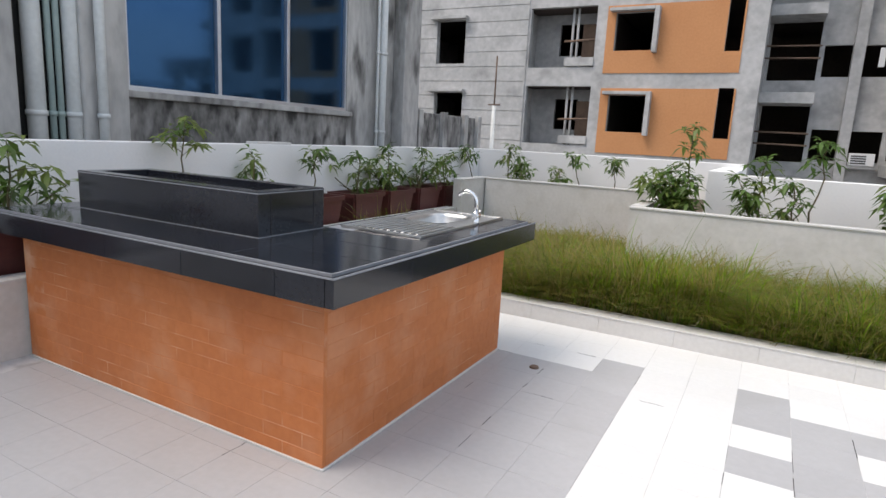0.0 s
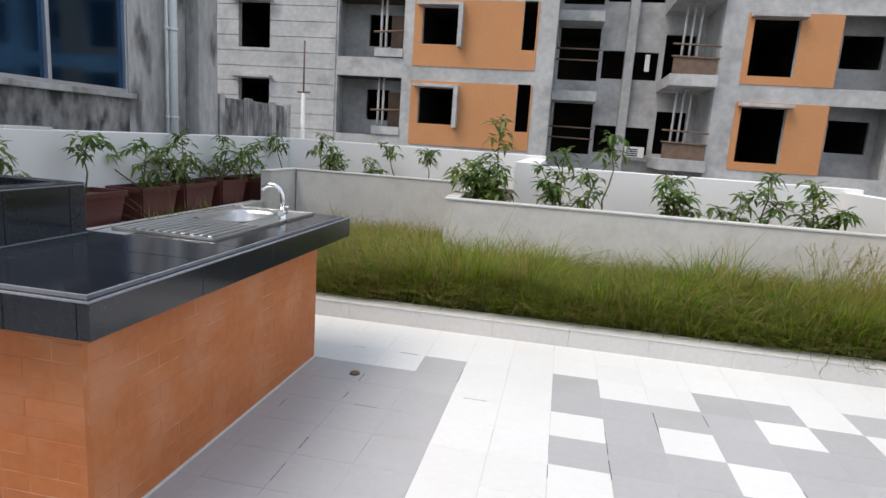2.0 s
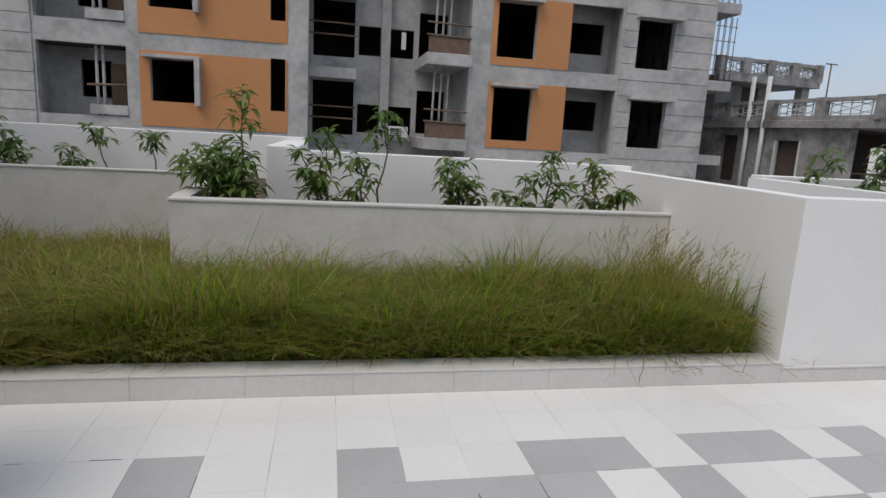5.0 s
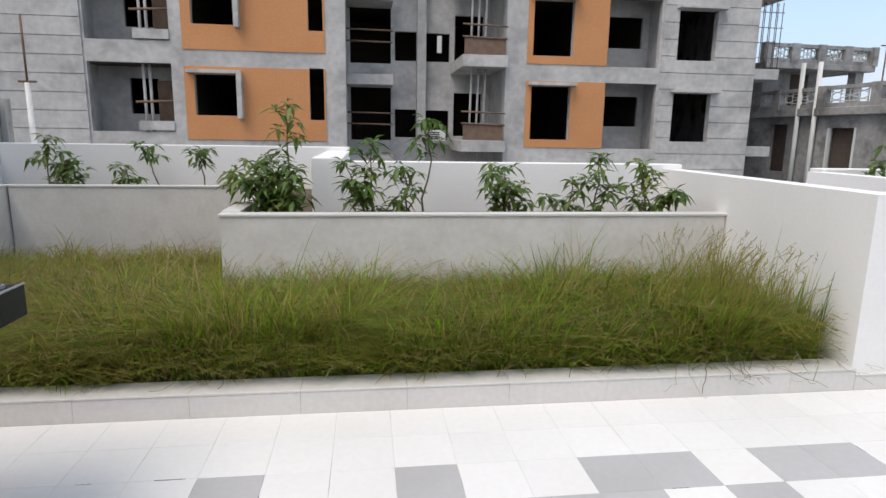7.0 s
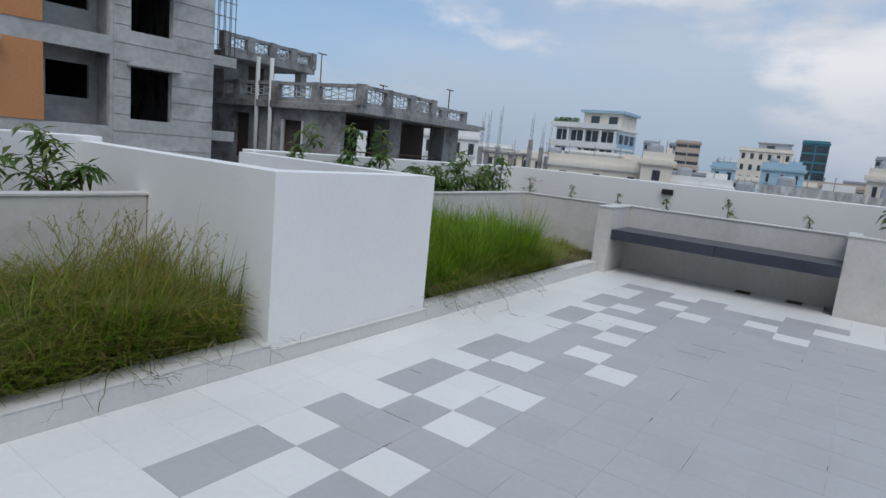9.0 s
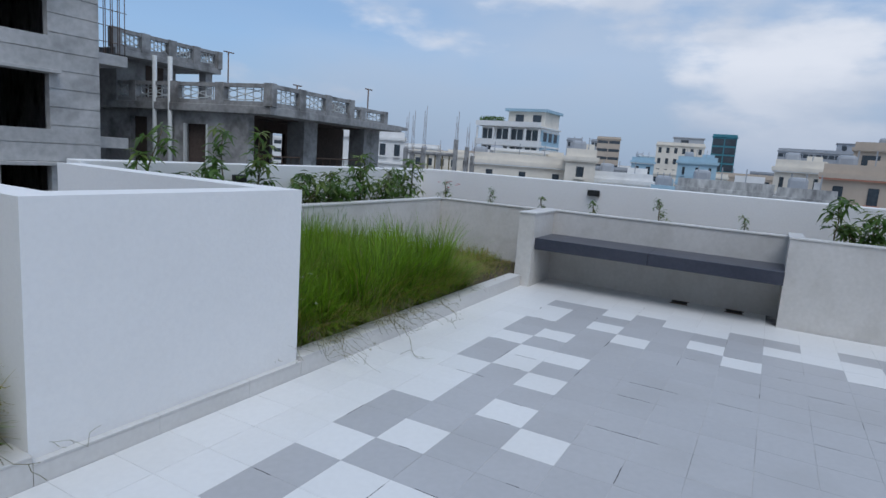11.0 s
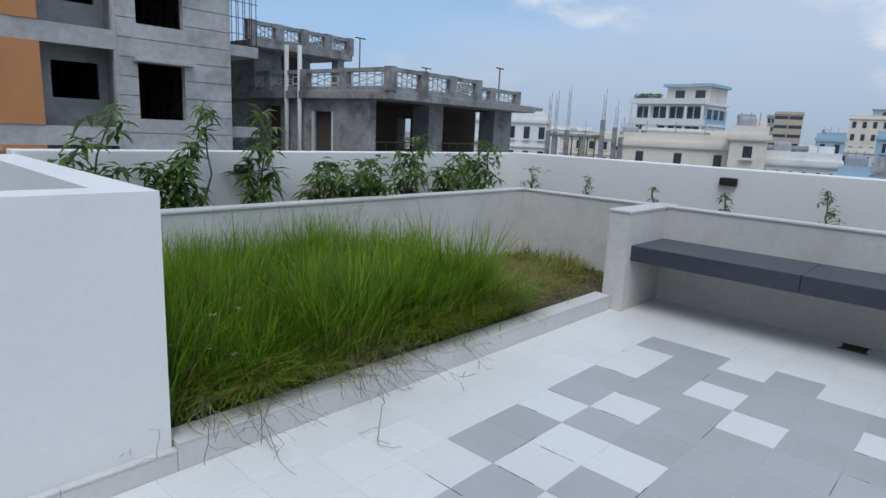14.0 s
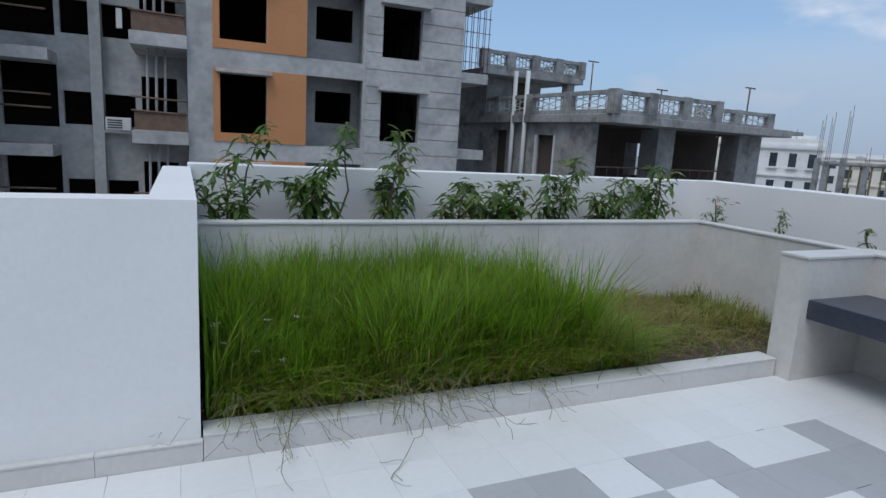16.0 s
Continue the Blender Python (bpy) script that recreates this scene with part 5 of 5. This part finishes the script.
# ---- grass ----
def grass_field(name, label, areas, mats, seed, width=(0.002, 0.0046), reach=0.64):
    """areas: (x0, x1, y0, y1, blades per square metre, height, spread of height, bend, material weights)."""
    r = np.random.RandomState(seed)
    verts, faces, index = [], [], []
    base = 0
    for (x0, x1, y0, y1, dens, h, dh, bend, wts) in areas:
        n = int((x1 - x0) * (y1 - y0) * dens)
        px, py = r.uniform(x0, x1, n), r.uniform(y0, y1, n)
        clump = np.array([noise.noise((a * 1.5, b * 1.5, seed * 1.7)) + 0.8 * noise.noise((a * 5.5, b * 5.5, seed * 2.9)) for a, b in zip(px, py)])
        swirl = np.array([noise.noise((a * 2.4, b * 2.4, seed * 4.1)) for a, b in zip(px, py)])
        hh = np.maximum(0.05, (h + dh * r.randn(n) * 0.7) * (1 + 0.5 * clump))
        ang = swirl * 9 + r.randn(n) * 1.1
        bx, by = np.cos(ang), np.sin(ang)
        bd = bend * hh * np.clip(np.abs(r.normal(0.8, 0.4, n)), 0.22, 1.7)
        over = (by < -0.05) & (py + by * bd < reach)
        bd = np.where(over, np.maximum(0.02, (py - reach * r.uniform(1.0, 1.15, n)) / np.maximum(-by, 0.05)), bd)
        lo, hi = (5.505, 10.28) if x0 > 4.5 else (-3.19, 3.84)
        run = px + bx * bd
        bd = np.where((run < lo) | (run > hi), np.abs((np.clip(run, lo + 0.01, hi - 0.01) - px) / np.where(np.abs(bx) < 0.05, 0.05, bx)), bd)
        sag = np.clip(bd / np.maximum(hh, 0.01), 0, 1.4)
        w = r.uniform(*width, n)
        sd = np.stack([-by, bx], 1) * w[:, None]
        P = np.zeros((n, 9, 3))
        for lvl, (f, wf) in enumerate(((0.0, 0.9), (0.35, 1.0), (0.65, 0.85), (0.87, 0.5), (1.0, 0.0))):
            cx, cy = px + bx * bd * f ** 1.8, py + by * bd * f ** 1.8
            cz = 0.10 + hh * (f - 0.42 * sag * f ** 2.6)
            rest = np.where(cy > 0.80, 0.11, np.where(cy > 0.585, 0.15, 0.012))
            for q, sgn in ((2 * lvl, 1), (2 * lvl + 1, -1)) if lvl < 4 else ((8, 0),):
                P[:, q, 0], P[:, q, 1], P[:, q, 2] = cx + sgn * sd[:, 0] * wf, cy + sgn * sd[:, 1] * wf, np.maximum(cz, rest)
        verts.append(P.reshape(-1, 3))
        pick = r.choice(len(wts), size=n, p=np.array(wts) / sum(wts)).tolist()
        for k, mm in enumerate(pick):
            i = base + 9 * k
            faces += [(i, i + 1, i + 3, i + 2), (i + 2, i + 3, i + 5, i + 4), (i + 4, i + 5, i + 7, i + 6), (i + 6, i + 7, i + 8)]
            index += [mm] * 4
        base += n * 9
    ob = mesh_part(name, np.concatenate(verts).tolist(), faces, mats, None, index)
    return tagged(ob, label, "grass", "", "stuff")


GM = [M_GRASS, M_OLIVE, M_STRAW, M_GRASS_L, M_GRASS_D]
grass_field("grass_bed", "overgrown olive and green grass filling the long bed",
            [(-0.3, 3.78, 0.81, 2.1, 4300, 0.44, 0.16, 1.75, (2.8, 4.2, 1.0, 2.0, 1.3)), (-3.15, -0.3, 0.81, 2.3, 3500, 0.40, 0.14, 1.7, (1.6, 4.8, 1.8, 0.5, 1.2)),
             (-3.15, -0.4, 2.3, 3.9, 2600, 0.30, 0.10, 1.6, (1.0, 5.0, 2.2, 0.4, 0.6)), (-3.15, 3.7, 0.79, 0.92, 3400, 0.24, 0.09, 1.6, (2.4, 2.4, 2.4, 0.8, 2.5)),
             (-3.1, 3.78, 0.82, 2.0, 420, 0.52, 0.14, 2.1, (0, 1.5, 4, 0.8, 0)), (-3.1, 3.75, 0.8, 1.05, 800, 0.36, 0.12, 2.3, (0.4, 1.2, 4, 0.6, 0)), (3.0, 3.8, 0.80, 1.5, 900, 0.54, 0.16, 1.3, (3, 3.6, 0.6, 1, 1.4))], GM, 11, reach=0.585)
grass_field("grass_bed", "tall bright green grass growing behind the kerb",
            [(5.52, 7.88, 0.80, 2.25, 6500, 0.60, 0.11, 0.55, (2.8, 0.3, 0.2, 7.0, 0.7)), (5.52, 8.1, 0.755, 1.05, 4600, 0.38, 0.13, 1.6, (2.4, 3.4, 1.4, 6.4, 0.3)), (6.9, 8.2, 0.78, 1.35, 1500, 0.36, 0.1, 1.3, (2, 3, 0.8, 4, 0)), (5.52, 6.5, 0.76, 0.9, 1500, 0.42, 0.12, 1.9, (3, 2.6, 1.4, 3, 1)), (5.52, 7.6, 0.755, 0.92, 900, 0.34, 0.1, 1.9, (3, 2.6, 1.2, 2, 2)),
             (7.7, 8.45, 0.76, 2.0, 2400, 0.30, 0.12, 1.3, (3, 1.8, 1.6, 3, 1))], GM, 12, (0.0016, 0.0036), 0.53)
grass_field("grass_bed", "short dry cut grass with straw on bare soil",
            [(8.05, 10.22, 1.02, 2.25, 1500, 0.10, 0.04, 1.6, (0.5, 2.4, 4.2, 0.2, 1)), (8.05, 10.22, 0.77, 1.02, 420, 0.09, 0.04, 1.6, (0.5, 2.4, 3.2, 0.2, 1)), (8.9, 10.22, 1.2, 2.2, 1500, 0.17, 0.06, 1.0, (2.0, 3.0, 2.0, 0.8, 1)), (8.3, 9.3, 1.25, 2.1, 2200, 0.24, 0.05, 2.2, (0, 0.6, 6, 0, 0))], GM, 13)


def seed_stalks(name, label, spots, seed, mat, w=0.0011):
    """Thin arching stalks with small seed heads."""
    r = random.Random(seed)
    V, Fc = [], []
    def ribbon(pts, w):
        i = len(V)
        for k, p in enumerate(pts):
            d = pts[min(k + 1, len(pts) - 1)] - pts[max(k - 1, 0)]
            s = d.cross(Vector((r.uniform(-1, 1), r.uniform(-1, 1), 0.3))).normalized() * w
            V.extend([p + s, p - s])
        for k in range(len(pts) - 1):
            a = i + 2 * k
            Fc.append((a, a + 1, a + 3, a + 2))
    for (x0, x1, y0, y1, n, h, outx, outy, drop) in spots:
        for k in range(n):
            b = Vector((r.uniform(x0, x1), r.uniform(y0, y1), 0.12))
            hh = h * r.uniform(0.7, 1.2)
            o = Vector((outx * r.uniform(0.2, 1.3) + r.uniform(-0.2, 0.2), outy * r.uniform(0.2, 1.3) + r.uniform(-0.16, 0.16), 0))
            pts = [b + o * f ** 1.6 + Vector((0, 0, hh * (f - drop * f ** 2.2))) for f in (0, 0.25, 0.5, 0.75, 1.0)]
            for p in pts:
                p.x = min(p.x, 3.83) if x0 < 4.5 else max(p.x, 5.51)
                if p.y < 0.80:
                    p.z = max(p.z, 0.15 if p.y > 0.59 else 0.012)
            ribbon(pts, w)
            e = pts[-1]
            d = (pts[-1] - pts[-2]).normalized()
            for q in range(r.randint(3, 6)):
                a = r.uniform(0, 6.28)
                c = e - d * 0.02 * q
                t = c + d * 0.018 + Vector((math.cos(a) * 0.014, math.sin(a) * 0.014, r.uniform(-0.006, 0.01)))
                if t.y < 0.73:
                    t.z = max(t.z, 0.15 if t.y > 0.59 else 0.012)
                ribbon([c, (c + t) / 2, t], w * 1.6)
    ob = mesh_part(name, [tuple(v) for v in V], Fc, [mat])
    return tagged(ob, label, "grass", "", "stuff")


seed_stalks("seed_grass", "thin olive grass stalks with seed heads above the bed",
            [(-0.3, 3.7, 0.95, 2.1, 700, 0.66, 0.05, -0.05, 0.36), (-2.9, -0.3, 0.9, 3.2, 420, 0.52, 0.05, -0.05, 0.36)], 21, M_OLIVE)
seed_stalks("seed_grass", "tall arching seed grass leaning on the white shaft wall",
            [(3.0, 3.68, 0.8, 2.0, 210, 0.92, -0.02, -0.14, 0.30), (3.3, 3.66, 0.84, 1.1, 80, 0.72, -0.02, -0.24, 0.62)], 22, M_OLIVE, 0.0016)


def runners(name, label, spots, seed, mat):
    """Wandering creeper stems that fall over the kerb and lie on the tiles, with short side shoots."""
    r = random.Random(seed)
    V, Fc = [], []
    def rest_height(p):
        return 0.16 if p.y > 0.72 else 0.147 if p.y > 0.595 else 0.006
    def strand(p, heading, steps, stride, w, z):
        pts = [p.copy()]
        for k in range(steps):
            heading += r.uniform(-0.45, 0.45)
            p = p + Vector((math.cos(heading) * stride, math.sin(heading) * stride, 0))
            floor_z = rest_height(p)
            z = max(floor_z + r.uniform(0, 0.006), min(z + r.uniform(-0.05, 0.02), 0.3))
            pts.append(Vector((p.x, p.y, z)))
            if r.random() < 0.4 and steps > 4:
                strand(pts[-1].copy(), heading + r.choice((-0.9, 0.9)), r.randint(1, 3), stride * 0.7, w * 0.8, z)
        i = len(V)
        for k, q in enumerate(pts):
            d = (pts[min(k + 1, len(pts) - 1)] - pts[max(k - 1, 0)]).normalized()
            sd = d.cross(Vector((0, 0, 1))).normalized() * w
            up = Vector((0, 0, w * 0.9))
            V.extend([q + sd, q + up, q - sd])
        for k in range(len(pts) - 1):
            c = i + 3 * k
            Fc.extend([(c, c + 1, c + 4, c + 3), (c + 1, c + 2, c + 5, c + 4)])
    for (x0, x1, n, reach) in spots:
        for k in range(n):
            x = r.uniform(x0, x1)
            strand(Vector((x, 0.78, 0.2)), -math.pi / 2 + r.uniform(-1.0, 1.0), r.randint(3, reach), r.uniform(0.04, 0.065), r.uniform(0.0013, 0.0024), r.uniform(0.18, 0.3))
    ob = mesh_part(name, [tuple(v) for v in V], Fc, [mat])
    return tagged(ob, label, "grass", "", "stuff")


runners("trailing_grass", "thin brownish grass runners hanging over the kerb", [(5.5, 6.0, 30, 8), (6.0, 6.9, 44, 9), (6.9, 7.6, 24, 8), (6.2, 7.1, 6, 16), (7.6, 8.6, 12, 5), (2.7, 3.75, 26, 7), (0.5, 2.7, 8, 4), (-2.6, 0.5, 12, 4)], 31, M_TRAIL)
seed_stalks("seed_grass", "green upright grass blades above the tall clump",
            [(5.6, 7.85, 0.9, 2.2, 300, 0.70, 0.02, 0.0, 0.08)], 23, M_GRASS)

M_PALE = material("pale_petal", (0.62, 0.60, 0.48), (0.74, 0.72, 0.60), 0.6, 5, 30, bump=0.0)
for k in range(12):
    c = Vector((5.56 + rf.uniform(0, 0.8) ** 1.5, 0.80 + rf.uniform(0, 0.25), 0.30 + rf.uniform(0, 0.3)))
    ob = thing("star_seed_head", c, "pale star-shaped seed head on a thin green stalk", "flower", "pale seed heads")
    vs, fs = [], []
    for q in range(5):
        a = q * 1.256 + rf.uniform(-0.2, 0.2)
        leaf_quad(vs, fs, c, Vector((math.cos(a), math.sin(a), rf.uniform(0.0, 0.4))).normalized(), Vector((0, 0, 1)), 0.028, 0.007, 0.1)
    mesh_part("head", vs, fs, [M_PALE], ob)
    part("stalk", add_tube(bmesh.new(), [(c.x, c.y + 0.05, 0.11), (c.x, c.y + 0.02, (0.11 + c.z) / 2), c], 0.0018, sides=4), M_STEM, ob)
slab = thing("stone_slab", (-3.95, 0.55, 1.37), "white stone slab lying on the parapet", "slab")
part("plate", box(-4.04, -3.86, 0.35, 0.85, 1.37, 1.395, 0.005), M_COPING, slab)

# ---- bricks of the counter ----
brick_mesh = {}


def piece(name, size, mat, at, parent, bevel=0.002):
    key = (name, tuple(round(s, 3) for s in size), mat.name)
    if key not in brick_mesh:
        bm = box(-size[0] / 2, size[0] / 2, -size[1] / 2, size[1] / 2, -size[2] / 2, size[2] / 2)
        if bevel:
            bmesh.ops.bevel(bm, geom=list(bm.edges), offset=bevel, segments=1, affect="EDGES")
        me = bpy.data.meshes.new(name); bm.to_mesh(me); bm.free(); me.materials.append(mat)
        brick_mesh[key] = me
    ob = new(name, brick_mesh[key])
    ob.parent = parent
    ob.location = Vector(at) - origin_of(parent)
    return ob


rb = random.Random(4)
BH, BL = 0.0738, 0.25
for c in range(11):
    zc = 0.038 + c * 0.0757
    off = BL / 2 if c % 2 else 0.0
    x = CX1 - off
    if off:
        piece("brick", (off - 0.0022, 0.02, BH), M_BRICK, (CX1 - off / 2, CY0 + 0.0097 + rb.uniform(-0.0008, 0.0011), zc), counter)
    while x - BL > CX0 - 0.02:
        piece("brick", (BL - 0.0022, 0.02, BH), M_BRICK, (x - BL / 2, CY0 + 0.0097 + rb.uniform(-0.0008, 0.0011), zc), counter)
        x -= BL
    y = CY0 + 0.021 + off
    if off:
        piece("brick", (0.02, off - 0.0022, BH), M_BRICK, (CX1 - 0.0097 - rb.uniform(-0.0008, 0.0011), CY0 + 0.021 + off / 2, zc), counter)
    while y < CY1 - 0.02:
        ln = min(BL, CY1 - y)
        piece("brick", (0.02, ln - 0.0022, BH), M_BRICK, (CX1 - 0.0097 - rb.uniform(-0.0008, 0.0011), y + ln / 2, zc), counter)
        y += BL

# ---- floor tiles ----
floor = thing("floor", (3, -2, -0.03), "white and grey square terrace tiles in a stepped pattern", "", "", "structure")
U = 0.30
WHITE_IN = {(5, 2), (6, 3), (7, 1), (8, 0), (9, 1), (10, 1), (9, 2), (11, 0), (11, 2), (13, 0), (13, 2), (14, 1), (15, 1), (15, 2), (16, 0), (17, 1), (18, 3), (19, 0), (20, 0), (21, 0), (19, 2), (21, 2),
            (22, 1), (23, 1), (23, 2), (24, 0), (25, 1), (27, 0), (28, 0), (27, 2), (29, 2), (26, 3), (29, 4), (29, 5), (27, 5), (26, 6), (28, 7), (28, 8), (29, 8), (28, 9), (27, 9), (4, 0), (5, 0),
            (29, 11), (28, 12), (27, 14), (29, 14), (4, 6), (5, 7), (4, 9), (3, 2), (3, 4), (3, 5), (3, 8)}


def is_grey(i, j):
    if j < 0 or i >= 30 or i in (1, 2):
        return False
    if i == 0:
        return True
    if i < 0:
        return j >= 1
    return (i, j) not in WHITE_IN


restv = {True: ([], []), False: ([], [])}
for i in range(-10, 35):
    for j in range(-2, 30):
        x, y = (i + 0.5) * U, -(j + 0.5) * U
        if x < -3.0 or x > 10.3 or (x > 9.66 and y < -2.2):
            continue
        g = is_grey(i, j)
        if 0 <= i < 32 and -2 <= j < 7:
            piece("tile", (U - 0.0018, U - 0.0018, 0.03), M_TILE_G if g else M_TILE_W, (x, y, -0.015), floor, 0.0008)
        else:
            vs, fs = restv[g]
            n = len(vs)
            e = U / 2 - 0.0009
            vs += [(x + a * e, y + b * e, z) for z in (-0.03, 0.0) for a, b in ((-1, -1), (1, -1), (1, 1), (-1, 1))]
            fs += [(n + 4, n + 5, n + 6, n + 7), (n, n + 1, n + 5, n + 4), (n + 1, n + 2, n + 6, n + 5), (n + 2, n + 3, n + 7, n + 6), (n + 3, n, n + 4, n + 7)]
for g, nm in ((True, "grey_tiles"), (False, "white_tiles")):
    ob = mesh_part(nm, restv[g][0], restv[g][1], [M_TILE_G if g else M_TILE_W], floor)
    ob["kind"] = "stuff"
# dark, broken joints here and there between the tiles
rc = random.Random(17)
vs, fs = [], []
for k in range(120):
    i, j, across = rc.randint(-4, 28), rc.randint(0, 11), rc.random() < 0.3
    a, ln, w = rc.uniform(0, 0.18), rc.uniform(0.06, 0.28), rc.uniform(0.0010, 0.0022)
    for q in range(3):
        p0, p1 = a + ln * q / 3, a + ln * (q + 0.85) / 3
        off = rc.uniform(-0.0012, 0.0012)
        n = len(vs)
        if across:
            vs += [(i * U + p, -j * U + off + d, z) for z in (-0.002, 0.0007) for p, d in ((p0, -w), (p1, -w), (p1, w), (p0, w))]
        else:
            vs += [(i * U + off + d, -j * U - p, z) for z in (-0.002, 0.0007) for p, d in ((p1, -w), (p1, w), (p0, w), (p0, -w))]
        fs += [(n + 4, n + 5, n + 6, n + 7), (n, n + 1, n + 5, n + 4), (n + 1, n + 2, n + 6, n + 5), (n + 2, n + 3, n + 7, n + 6), (n + 3, n, n + 4, n + 7)]
ob = mesh_part("worn_joints", vs, fs, [M_DARK], floor, label="dark broken joints between the tiles")
ob["kind"] = "stuff"
